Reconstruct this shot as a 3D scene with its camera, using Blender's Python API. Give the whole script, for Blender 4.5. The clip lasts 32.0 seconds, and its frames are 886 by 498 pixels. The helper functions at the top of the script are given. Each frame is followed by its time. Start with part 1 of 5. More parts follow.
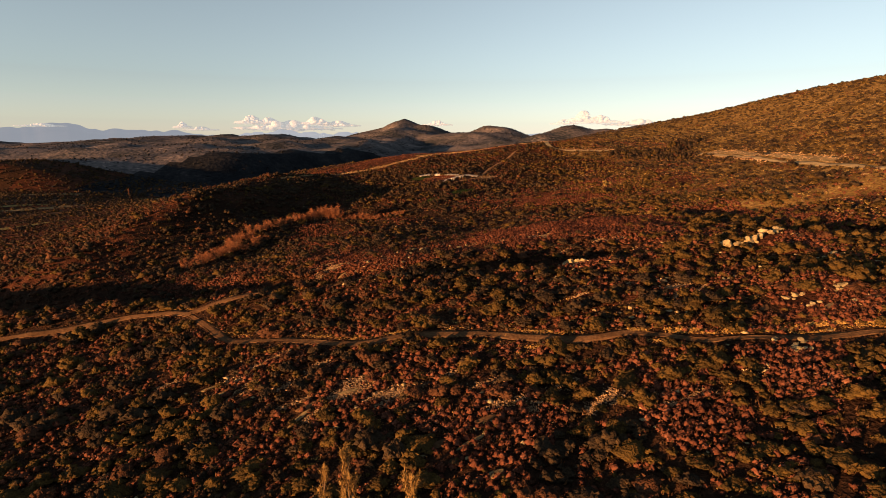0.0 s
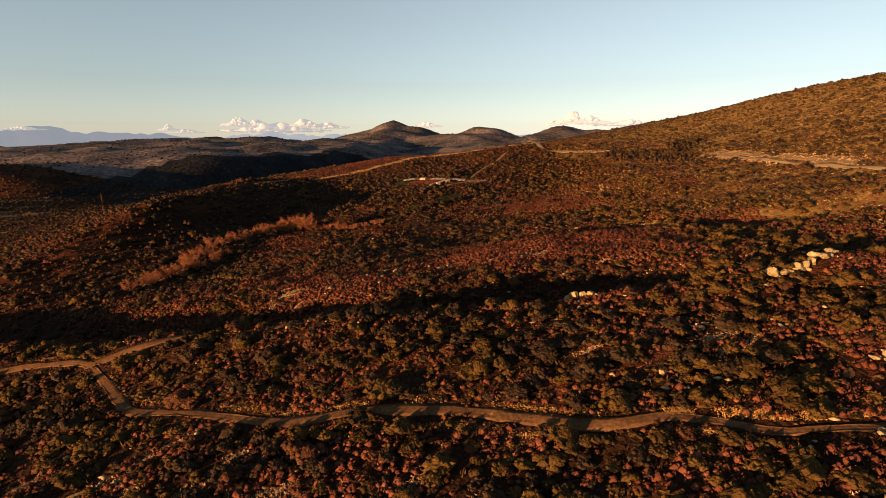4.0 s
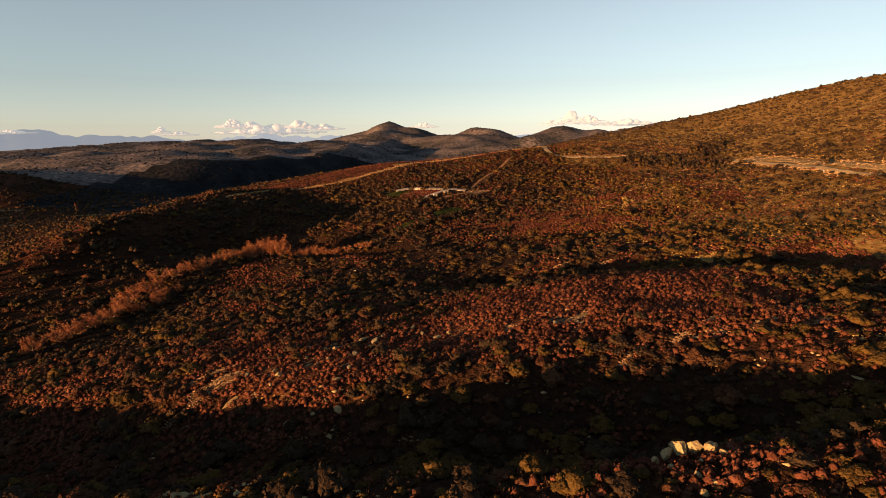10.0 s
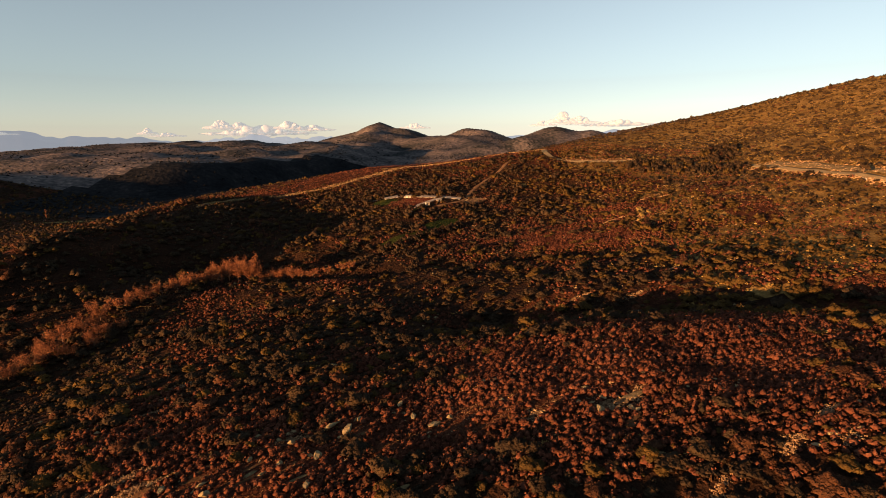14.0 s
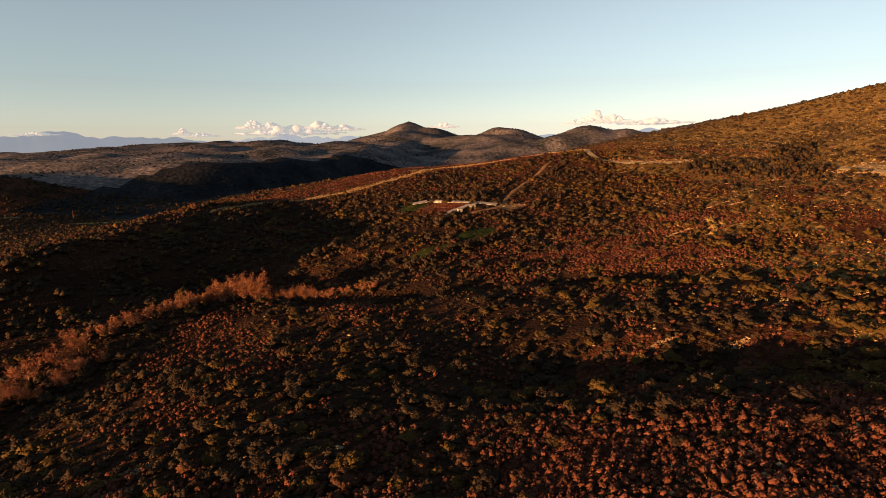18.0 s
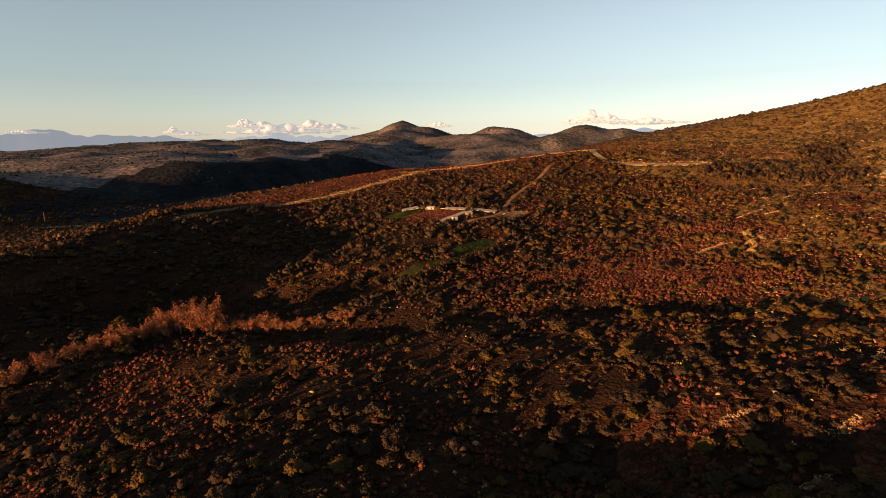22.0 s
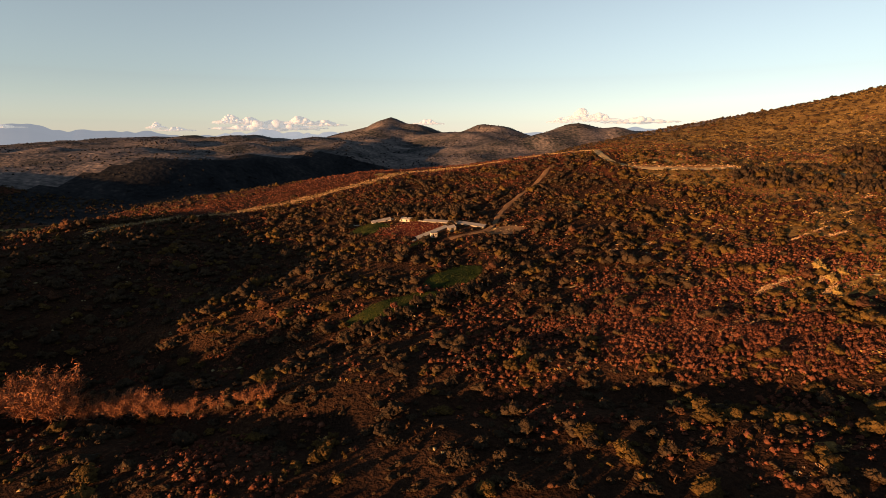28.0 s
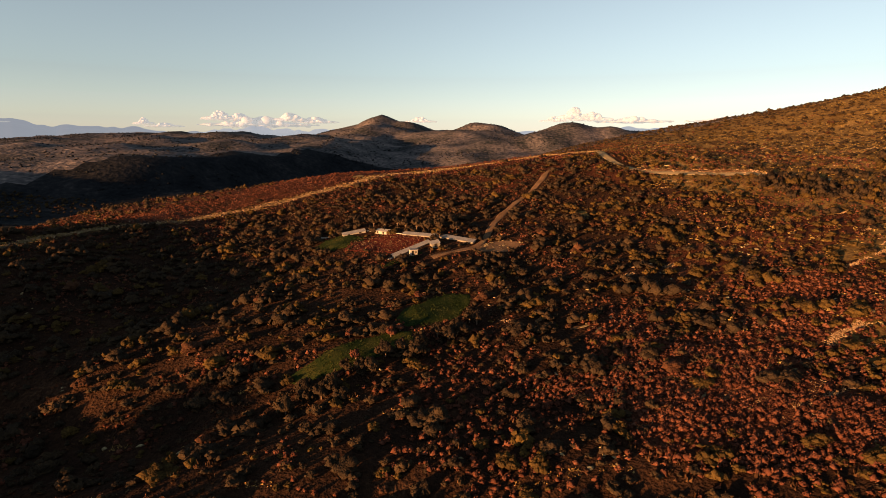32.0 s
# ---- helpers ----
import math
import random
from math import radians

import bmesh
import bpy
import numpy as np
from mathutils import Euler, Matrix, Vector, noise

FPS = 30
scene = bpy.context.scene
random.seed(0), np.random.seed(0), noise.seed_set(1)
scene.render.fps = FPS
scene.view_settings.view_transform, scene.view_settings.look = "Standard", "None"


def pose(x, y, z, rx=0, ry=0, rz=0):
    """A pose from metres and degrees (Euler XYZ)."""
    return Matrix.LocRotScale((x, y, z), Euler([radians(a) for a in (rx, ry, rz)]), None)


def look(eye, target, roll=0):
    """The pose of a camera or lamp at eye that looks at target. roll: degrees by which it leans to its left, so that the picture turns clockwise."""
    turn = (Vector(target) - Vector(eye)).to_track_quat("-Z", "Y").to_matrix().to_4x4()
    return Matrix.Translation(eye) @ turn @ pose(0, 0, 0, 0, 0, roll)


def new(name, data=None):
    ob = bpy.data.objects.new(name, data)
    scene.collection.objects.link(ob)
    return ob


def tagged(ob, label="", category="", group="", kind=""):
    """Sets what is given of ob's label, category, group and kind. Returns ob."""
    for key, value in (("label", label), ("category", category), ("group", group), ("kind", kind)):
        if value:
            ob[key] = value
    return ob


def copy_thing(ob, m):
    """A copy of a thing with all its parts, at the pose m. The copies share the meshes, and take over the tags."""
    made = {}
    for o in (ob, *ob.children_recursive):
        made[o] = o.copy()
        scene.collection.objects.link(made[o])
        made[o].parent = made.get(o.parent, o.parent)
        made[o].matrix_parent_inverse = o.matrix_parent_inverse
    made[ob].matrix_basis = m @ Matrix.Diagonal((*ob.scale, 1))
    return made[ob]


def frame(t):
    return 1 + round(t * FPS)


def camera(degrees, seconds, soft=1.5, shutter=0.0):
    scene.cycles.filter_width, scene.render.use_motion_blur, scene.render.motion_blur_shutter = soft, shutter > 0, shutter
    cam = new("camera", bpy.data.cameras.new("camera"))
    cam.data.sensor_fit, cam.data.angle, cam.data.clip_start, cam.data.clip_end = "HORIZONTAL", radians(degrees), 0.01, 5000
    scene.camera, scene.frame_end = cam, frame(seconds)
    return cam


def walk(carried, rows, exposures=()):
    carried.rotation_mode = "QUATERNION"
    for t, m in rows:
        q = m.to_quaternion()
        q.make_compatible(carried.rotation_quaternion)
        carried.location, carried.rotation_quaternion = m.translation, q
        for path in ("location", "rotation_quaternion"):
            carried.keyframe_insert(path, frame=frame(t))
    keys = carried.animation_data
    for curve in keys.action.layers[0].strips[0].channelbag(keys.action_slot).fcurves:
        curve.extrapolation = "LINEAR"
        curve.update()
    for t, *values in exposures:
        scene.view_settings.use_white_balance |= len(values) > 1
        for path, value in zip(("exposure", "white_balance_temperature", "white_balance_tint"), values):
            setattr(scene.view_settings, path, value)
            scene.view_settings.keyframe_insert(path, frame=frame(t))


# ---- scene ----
cam = camera(82.0, 32.0, soft=0.8)
METRES, EYE, TILT, LEAN, TURN = 260.0, 45.0, -12.2, 0.0, 0.0
ROWS = [
    (0.0, 0.0, 0.0, 0.0, -0.0, 0.0, 0.0),
    (0.5, 0.0014, 0.0103, 0.0022, -0.21, -0.01, 0.08),
    (1.0, 0.0032, 0.022, 0.0048, -0.34, -0.06, 0.17),
    (1.5, 0.0053, 0.0348, 0.0076, -0.47, -0.01, 0.26),
    (2.0, 0.0079, 0.0485, 0.0107, -0.6, 0.02, 0.35),
    (2.5, 0.0105, 0.063, 0.014, -0.75, 0.06, 0.43),
    (3.0, 0.0134, 0.0775, 0.0173, -0.93, 0.13, 0.48),
    (3.5, 0.016, 0.092, 0.0206, -1.1, 0.16, 0.52),
    (5.5, 0.0172, 0.1506, 0.0333, -0.25, 0.07, 0.52),
    (6.0, 0.0175, 0.1656, 0.0364, -0.34, 0.06, 0.68),
    (6.5, 0.0188, 0.1805, 0.0394, -0.47, 0.1, 0.68),
    (7.0, 0.0198, 0.1954, 0.0424, -0.59, 0.13, 0.63),
    (7.5, 0.0202, 0.2103, 0.0454, -0.71, 0.11, 0.67),
    (8.0, 0.02, 0.2252, 0.0485, -0.81, 0.09, 0.72),
    (8.5, 0.0199, 0.2405, 0.0534, -0.91, 0.08, 0.79),
    (9.0, 0.0197, 0.2558, 0.0612, -1.01, 0.08, 0.86),
    (9.5, 0.0197, 0.2709, 0.0694, -1.12, 0.13, 0.92),
    (10.0, 0.0197, 0.2854, 0.0759, -1.23, 0.18, 0.96),
    (10.5, 0.0198, 0.3001, 0.0797, -1.36, 0.21, 1.02),
    (11.0, 0.0199, 0.3149, 0.0846, -1.46, 0.18, 1.08),
    (11.5, 0.0196, 0.3301, 0.0901, -1.59, 0.2, 1.11),
    (12.0, 0.0195, 0.3451, 0.0951, -1.68, 0.26, 1.16),
    (12.5, 0.0194, 0.3601, 0.0987, -1.79, 0.27, 1.19),
    (13.0, 0.0196, 0.3753, 0.1019, -1.91, 0.27, 1.2),
    (13.5, 0.0191, 0.3904, 0.1051, -2.07, 0.25, 1.21),
    (14.0, 0.0188, 0.4057, 0.1086, -2.18, 0.24, 1.24),
    (14.5, 0.0184, 0.4206, 0.1119, -2.3, 0.25, 1.29),
    (16.5, 0.0174, 0.4824, 0.1258, -2.68, 0.21, 1.32),
    (17.0, 0.016, 0.4978, 0.1292, -2.78, 0.18, 1.29),
    (17.5, 0.0137, 0.5134, 0.1326, -1.09, 0.18, 1.06),
    (18.0, 0.0119, 0.529, 0.1357, 0.98, 0.22, 0.7),
    (18.5, 0.0095, 0.5443, 0.1391, 0.99, 0.19, 0.7),
    (19.0, 0.0068, 0.5595, 0.1424, 0.94, 0.17, 0.71),
    (19.5, 0.0049, 0.5748, 0.1458, 0.86, 0.15, 0.77),
    (20.0, 0.005, 0.5904, 0.1491, 0.75, 0.15, 0.86),
    (20.5, 0.007, 0.6058, 0.1525, 0.62, 0.19, 0.81),
    (21.0, 0.0094, 0.6212, 0.1558, 0.52, 0.19, 0.69),
    (21.5, 0.0112, 0.6367, 0.1589, 0.4, 0.17, 0.64),
    (22.0, 0.0129, 0.6523, 0.1621, 0.32, 0.14, 0.68),
    (22.5, 0.0146, 0.6679, 0.1652, 0.23, 0.13, 0.68),
    (23.0, 0.0164, 0.6835, 0.1683, 0.15, 0.14, 0.67),
    (23.5, 0.0181, 0.6991, 0.1716, 0.06, 0.11, 0.64),
    (24.0, 0.0199, 0.7148, 0.1747, -0.03, 0.1, 0.64),
    (24.5, 0.0216, 0.7304, 0.1781, -0.12, 0.07, 0.61),
    (25.0, 0.0232, 0.7461, 0.1815, -0.22, 0.05, 0.58),
    (25.5, 0.025, 0.7617, 0.1849, -0.31, 0.05, 0.58),
    (27.5, 0.0321, 0.8242, 0.1989, -0.68, -0.09, 0.51),
    (28.0, 0.0339, 0.84, 0.2021, -0.78, -0.11, 0.48),
    (28.5, 0.0358, 0.8557, 0.2055, -0.88, -0.15, 0.44),
    (29.0, 0.0376, 0.8716, 0.2086, -0.99, -0.16, 0.39),
    (29.5, 0.0397, 0.8873, 0.2119, -1.08, -0.19, 0.38),
    (30.0, 0.0416, 0.9031, 0.2152, -1.19, -0.21, 0.35),
    (30.5, 0.0435, 0.9188, 0.2186, -1.31, -0.24, 0.32),
    (31.0, 0.0456, 0.9347, 0.2218, -1.42, -0.27, 0.28),
    (31.5, 0.0476, 0.9501, 0.2255, -1.54, -0.32, 0.22),
    (32.0, 0.0498, 0.9661, 0.2301, -1.65, -0.32, 0.21),
]
walk(cam, [(t, pose(0, 0, EYE, TILT, LEAN, TURN) @ pose(METRES * x, METRES * y, METRES * z, 90 + pitch, roll, yaw)) for t, x, y, z, yaw, pitch, roll in ROWS], exposures=((0.0, 2.1), (32.0, 2.1)))

# ---- daylight: a low evening sun from behind and to one side ----
SUN_AZ, SUN_EL = 230.0, 3.4
sx, sy = math.sin(radians(SUN_AZ)), math.cos(radians(SUN_AZ))
sun = new("sun", bpy.data.lights.new("sun", "SUN"))
sun.data.energy, sun.data.angle, sun.data.color = 5.0, radians(0.5), (1.0, 0.47, 0.17)
sun.matrix_world = look((0, 0, 300), (-sx * 100, -sy * 100, 300 - 100 * math.tan(radians(SUN_EL))))
world = bpy.data.worlds.new("evening_sky")
scene.world = world
world.use_nodes = True
wn = world.node_tree
sky = wn.nodes.new("ShaderNodeTexSky")
sky.sky_type, sky.sun_disc = "NISHITA", False
sky.sun_elevation, sky.sun_rotation = radians(SUN_EL + 7), radians(SUN_AZ)
sky.air_density, sky.dust_density, sky.ozone_density = 1.0, 0.22, 1.95
wn.nodes["Background"].inputs["Strength"].default_value = 0.0364
pale = wn.nodes.new("ShaderNodeHueSaturation")
pale.inputs["Saturation"].default_value = 0.53
pale.inputs["Hue"].default_value = 0.485
wn.links.new(sky.outputs["Color"], pale.inputs["Color"])
wn.links.new(pale.outputs["Color"], wn.nodes["Background"].inputs["Color"])


# ---- materials ----
def material(name, stops, size, fine, rough=0.85, bump=0.3, island=0.0, metal=0.0, spec=0.02, detail=5.0, relief=0.4):
    """Colours chosen by two noises of world size (metres), with relief; island: how far each small piece differs."""
    m = bpy.data.materials.new(name)
    m.use_nodes = True
    t, b = m.node_tree, m.node_tree.nodes["Principled BSDF"]
    geo = t.nodes.new("ShaderNodeNewGeometry")
    a, c = t.nodes.new("ShaderNodeTexNoise"), t.nodes.new("ShaderNodeTexNoise")
    for n, s in ((a, size), (c, fine)):
        n.inputs["Scale"].default_value, n.inputs["Detail"].default_value = 1.0 / s, detail
        t.links.new(geo.outputs["Position"], n.inputs["Vector"])
    mix = t.nodes.new("ShaderNodeMath")
    mix.operation = "MULTIPLY_ADD"
    mix.inputs[1].default_value = 0.5
    half = t.nodes.new("ShaderNodeMath")
    half.operation = "MULTIPLY"
    half.inputs[1].default_value = 0.5
    t.links.new(c.outputs["Fac"], half.inputs[0])
    t.links.new(a.outputs["Fac"], mix.inputs[0])
    t.links.new(half.outputs[0], mix.inputs[2])
    value = mix.outputs[0]
    if island:
        add = t.nodes.new("ShaderNodeMath")
        add.operation = "MULTIPLY_ADD"
        add.inputs[1].default_value, add.inputs[2].default_value = island, -island / 2
        t.links.new(geo.outputs["Random Per Island"], add.inputs[0])
        both = t.nodes.new("ShaderNodeMath")
        t.links.new(add.outputs[0], both.inputs[0])
        t.links.new(value, both.inputs[1])
        value = both.outputs[0]
    ramp = t.nodes.new("ShaderNodeValToRGB")
    while len(ramp.color_ramp.elements) < len(stops):
        ramp.color_ramp.elements.new(0.5)
    for e, (p, col) in zip(ramp.color_ramp.elements, stops):
        e.position, e.color = p, (*col, 1)
    t.links.new(value, ramp.inputs["Fac"])
    t.links.new(ramp.outputs["Color"], b.inputs["Base Color"])
    b.inputs["Roughness"].default_value, b.inputs["Metallic"].default_value = rough, metal
    b.inputs["Specular IOR Level"].default_value = spec
    if bump:
        k = t.nodes.new("ShaderNodeBump")
        k.inputs["Strength"].default_value, k.inputs["Distance"].default_value = bump, fine * relief
        t.links.new(c.outputs["Fac"], k.inputs["Height"])
        t.links.new(k.outputs["Normal"], b.inputs["Normal"])
    return m


OAK = material("evergreen_leaves", ((0.34, (0.0145, 0.0108, 0.0078)), (0.46, (0.0228, 0.0162, 0.0108)), (0.56, (0.0330, 0.0224, 0.0132)), (0.70, (0.052, 0.0340, 0.0170))), 5.0, 0.34, 0.7, 1.0, 0.07, relief=1.0)
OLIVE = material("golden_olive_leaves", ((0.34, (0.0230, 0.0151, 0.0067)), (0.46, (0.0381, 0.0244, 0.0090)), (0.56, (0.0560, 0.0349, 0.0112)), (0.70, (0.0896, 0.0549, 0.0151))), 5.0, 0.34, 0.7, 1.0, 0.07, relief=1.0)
RUST = material("russet_bush_leaves", ((0.34, (0.0230, 0.0118, 0.0082)), (0.46, (0.039, 0.0188, 0.0114)), (0.56, (0.055, 0.0256, 0.0140)), (0.70, (0.082, 0.039, 0.0200))), 5.0, 0.34, 0.7, 1.0, 0.07, relief=1.0)
HEATH = material("russet_heath", ((0.3, (0.034, 0.0132, 0.0092)), (0.47, (0.064, 0.0240, 0.0150)), (0.58, (0.090, 0.0345, 0.0210)), (0.72, (0.15, 0.070, 0.044))), 7.0, 0.4, 0.8, 0.9, 0.1, relief=0.8)
HEATH_GROUND = material("heath_carpet", ((0.32, (0.013, 0.0058, 0.004)), (0.47, (0.034, 0.0130, 0.0076)), (0.58, (0.060, 0.0235, 0.0125)), (0.72, (0.11, 0.053, 0.029))), 5.0, 0.6, 0.9, 1.0, detail=9, relief=1.2)
LITTER = material("dry_brown_litter", ((0.3, (0.018, 0.0095, 0.0052)), (0.5, (0.036, 0.0185, 0.0098)), (0.7, (0.070, 0.038, 0.0180))), 6.0, 0.5, 0.9, 0.0, 0.3)
SOIL = material("red_brown_soil", ((0.30, (0.0104, 0.0062, 0.0044)), (0.46, (0.0182, 0.0099, 0.0065)), (0.60, (0.0312, 0.0159, 0.0094)), (0.78, (0.0910, 0.0507, 0.0292))), 16.0, 0.8, 0.95, 1.0, detail=8, relief=1.2)
TRACK = material("pale_earth_track", ((0.3, (0.032, 0.0175, 0.0095)), (0.5, (0.066, 0.037, 0.019)), (0.7, (0.13, 0.075, 0.038))), 5.0, 0.5, 0.9, 0.5)
EARTH = material("brown_earth_track", ((0.3, (0.052, 0.031, 0.018)), (0.5, (0.105, 0.064, 0.036)), (0.7, (0.18, 0.112, 0.064))), 5.0, 0.5, 0.9, 0.5)
ROAD = material("pale_gravel_road", ((0.3, (0.13, 0.10, 0.055)), (0.5, (0.20, 0.155, 0.085)), (0.7, (0.28, 0.22, 0.12))), 6.0, 0.5, 0.9, 0.3)
ROCK = material("pale_limestone", ((0.3, (0.11, 0.086, 0.046)), (0.5, (0.20, 0.158, 0.086)), (0.7, (0.30, 0.245, 0.140))), 2.0, 0.25, 0.9, 0.7)
GRASS = material("green_grass", ((0.3, (0.0060, 0.0105, 0.0030)), (0.46, (0.0120, 0.0200, 0.0052)), (0.56, (0.026, 0.0300, 0.0080)), (0.70, (0.055, 0.0480, 0.0130))), 5.0, 0.4, 0.9, 0.7)
VERGE = material("dry_verge_grass", ((0.3, (0.07, 0.052, 0.028)), (0.5, (0.13, 0.098, 0.050)), (0.7, (0.22, 0.165, 0.085))), 6.0, 0.5, 0.9, 0.5)
MEADOW = material("pale_meadow_grass", ((0.3, (0.075, 0.062, 0.024)), (0.5, (0.14, 0.112, 0.042)), (0.7, (0.22, 0.175, 0.07))), 6.0, 0.5, 0.9, 0.5)
DRY = material("dry_hill_grass", ((0.3, (0.0754, 0.0520, 0.0175)), (0.5, (0.1495, 0.1040, 0.0351)), (0.7, (0.2600, 0.1846, 0.0676))), 9.0, 0.6, 0.9, 0.0, 0.14)
STRAW = material("golden_dry_grass", ((0.3, (0.15, 0.085, 0.026)), (0.5, (0.27, 0.165, 0.055)), (0.7, (0.40, 0.27, 0.10))), 3.0, 0.4, 0.85, 0.0, 0.3)
YARD = material("red_earth_yard", ((0.3, (0.020, 0.0055, 0.0042)), (0.5, (0.055, 0.0125, 0.0085)), (0.7, (0.105, 0.030, 0.017))), 3.0, 0.4, 0.95, 1.0, relief=1.0)
BARK = material("grey_bark", ((0.3, (0.07, 0.05, 0.035)), (0.7, (0.16, 0.11, 0.08))), 0.8, 0.08, 0.9, 0.4)
TWIG = material("russet_twigs", ((0.3, (0.095, 0.038, 0.020)), (0.5, (0.17, 0.070, 0.034)), (0.7, (0.26, 0.115, 0.054))), 3.0, 0.5, 0.8, 0.0, 0.25)
POPLAR = material("golden_poplar_twigs", ((0.3, (0.11, 0.065, 0.022)), (0.7, (0.22, 0.14, 0.05))), 2.0, 0.4, 0.8, 0.0, 0.3)
WHITE = material("weathered_whitewash", ((0.3, (0.17, 0.155, 0.13)), (0.6, (0.33, 0.305, 0.265))), 2.5, 0.3, 0.8, 0.2)
SHEET = material("grey_roof_sheet", ((0.3, (0.12, 0.115, 0.11)), (0.6, (0.21, 0.20, 0.19))), 2.0, 0.25, 0.6, 0.2)
STONE = material("grey_stone_wall", ((0.3, (0.10, 0.09, 0.075)), (0.6, (0.19, 0.17, 0.14))), 2.0, 0.25, 0.9, 0.4)
DARK = material("dark_opening", ((0.3, (0.012, 0.010, 0.009)), (0.7, (0.03, 0.025, 0.02))), 1.0, 0.2, 0.9, 0.0)
# Both tints put distance haze into the colour; the first also holds the scarp's shade.
WOODS_AND_SHADE = material("woods_haze_and_shade", ((0.38, (0.0055, 0.0064, 0.0082)), (0.48, (0.0095, 0.0106, 0.0130)), (0.58, (0.0160, 0.0164, 0.0185)), (0.70, (0.036, 0.033, 0.034))), 60.0, 8.0, 0.95, 0.8, detail=10)
HAZED_FIELDS = material("fields_woods_and_haze", ((0.36, (0.0140, 0.0172, 0.0190)), (0.44, (0.0340, 0.0350, 0.0380)), (0.52, (0.076, 0.068, 0.070)), (0.60, (0.115, 0.098, 0.096)), (0.70, (0.26, 0.210, 0.180))), 110.0, 9.0, 0.95, 0.9, detail=10)
SLOPE = material("dry_golden_slope", ((0.32, (0.0351, 0.0215, 0.0088)), (0.45, (0.0806, 0.0507, 0.0182)), (0.56, (0.1404, 0.0897, 0.0306)), (0.70, (0.2600, 0.1755, 0.0676))), 14.0, 0.9, 0.95, 0.7, detail=9)
PALE = material("pale_dry_grass", ((0.3, (0.1260, 0.0792, 0.0444)), (0.5, (0.2280, 0.1500, 0.0864)), (0.7, (0.3720, 0.2640, 0.1620))), 2.0, 0.3, 0.85, 0.0, 0.3)

# ---- the lie of the land ----
wave = np.random.RandomState(3)
WAVES = [(wave.uniform(0, 6.28), wave.uniform(0.6, 1.7), wave.uniform(0, 6.28)) for _ in range(9)]


def rough_land(x, y, size):
    """Gentle unevenness of that wavelength, about -1 to 1."""
    z = 0
    for a, k, p in WAVES:
        z = z + np.sin((x * math.cos(a) + y * math.sin(a)) * 6.283 * k / size + p + 1.3 * np.sin((y * math.cos(a) - x * math.sin(a)) * 3.7 * k / size))
    return z / 4.5


def smooth(v):
    v = np.clip(v, 0, 1)
    return v * v * (3 - 2 * v)


def swell(x, y, cx, cy, r):
    return np.exp(-((x - cx) ** 2 + (y - cy) ** 2) / (2 * r * r))


BROAD = {  # broad swells of the hillside, row by row up the valley: heights at every 200 m across
    -150: (-22.9, 28.8, -4.4, -0.3, 27.9, 8.7),
    50: (1.6, -23.1, -10.9, 17.9, 26.9, -5.7),
    250: (-3.1, -8.0, 52.1, -48.7, 35.3, 26.0),
    450: (-23.8, -11.9, -13.0, 14.1, 35.9, 50.5),
    650: (-3.7, 38.3, 0.2, 59.1, -107.4, 80.3),
    850: (-26.9, -10.1, -72.0, 46.3, 58.5, 15.5),
}
LOCAL = (  # spurs and hollows: x, y, radius, height
    (33, 124, 30, 4.1),
    (45, 150, 22, -2.3),
    (45, 190, 30, 4.0),
    (-15, 180, 34, -0.2),
    (-25, 215, 30, 1.1),
    (0, 260, 40, -7.6),
    (75, 268, 40, -0.6),
    (70, 305, 35, -3.2),
    (-75, 275, 40, 1.3),
    (-75, 325, 40, -5.1),
    (-105, 400, 45, -0.6),
    (-160, 450, 60, -7.2),
    (-70, 470, 45, -16.4),
    (-60, 520, 50, 13.0),
    (0, 440, 45, -3.7),
    (60, 390, 40, -5.9),
    (115, 365, 40, -3.0),
    (110, 520, 50, 9.4),
)
LOCAL_FAR = (
    (190, 420, 45, -5.9),
    (205, 335, 40, -1.7),
    (-25, 125, 30, 6.1),
    (-60, 95, 35, -1.0),
    (20, 90, 35, 1.5),
    (75, 120, 35, 4.9),
    (-200, 640, 70, 15.0),
    (110, 440, 40, -5.7),
    (0, 350, 40, -6.8),
    (-110, 240, 40, -7.4),
    (140, 290, 40, -5.2),
    (-30, 590, 45, 10.5),
    (-110, 590, 45, 8.8),
    (-170, 620, 50, 4.9),
    (60, 570, 45, 6.0),
    (430, 680, 90, 25.5),
    (320, 810, 90, 8.3),
    (450, 545, 90, 16.3),
    (260, 880, 90, -9.6),
)


SPUR = {  # the long shoulder beyond the gully, row by row: heights at every 40 m across
    280: (-0.0, -0.3, -2.4, 1.0, 1.9, -4.1, -0.3, 0.5, -0.2, 0.6),
    320: (-0.1, 1.6, 1.7, 7.6, 7.3, -2.6, 1.0, 1.1, -1.2, -0.8),
    360: (-0.3, 2.3, 1.7, 4.3, 4.0, -1.1, 1.0, 1.2, 0.3, -1.3),
    400: (-0.4, 3.2, 3.7, 5.1, 5.7, 0.7, -1.7, -0.6, 2.2, 0.7),
    440: (-0.2, 3.5, 3.4, 4.0, 6.5, 3.9, 3.1, 1.8, 1.2, -0.1),
    480: (-0.2, 1.9, 3.1, 6.6, 8.5, 4.6, 4.0, 2.5, 0.1, -0.9),
    520: (-0.3, -0.5, 0.1, 1.7, 1.0, -1.5, -0.8, -0.2, -0.3, 0.1),
}


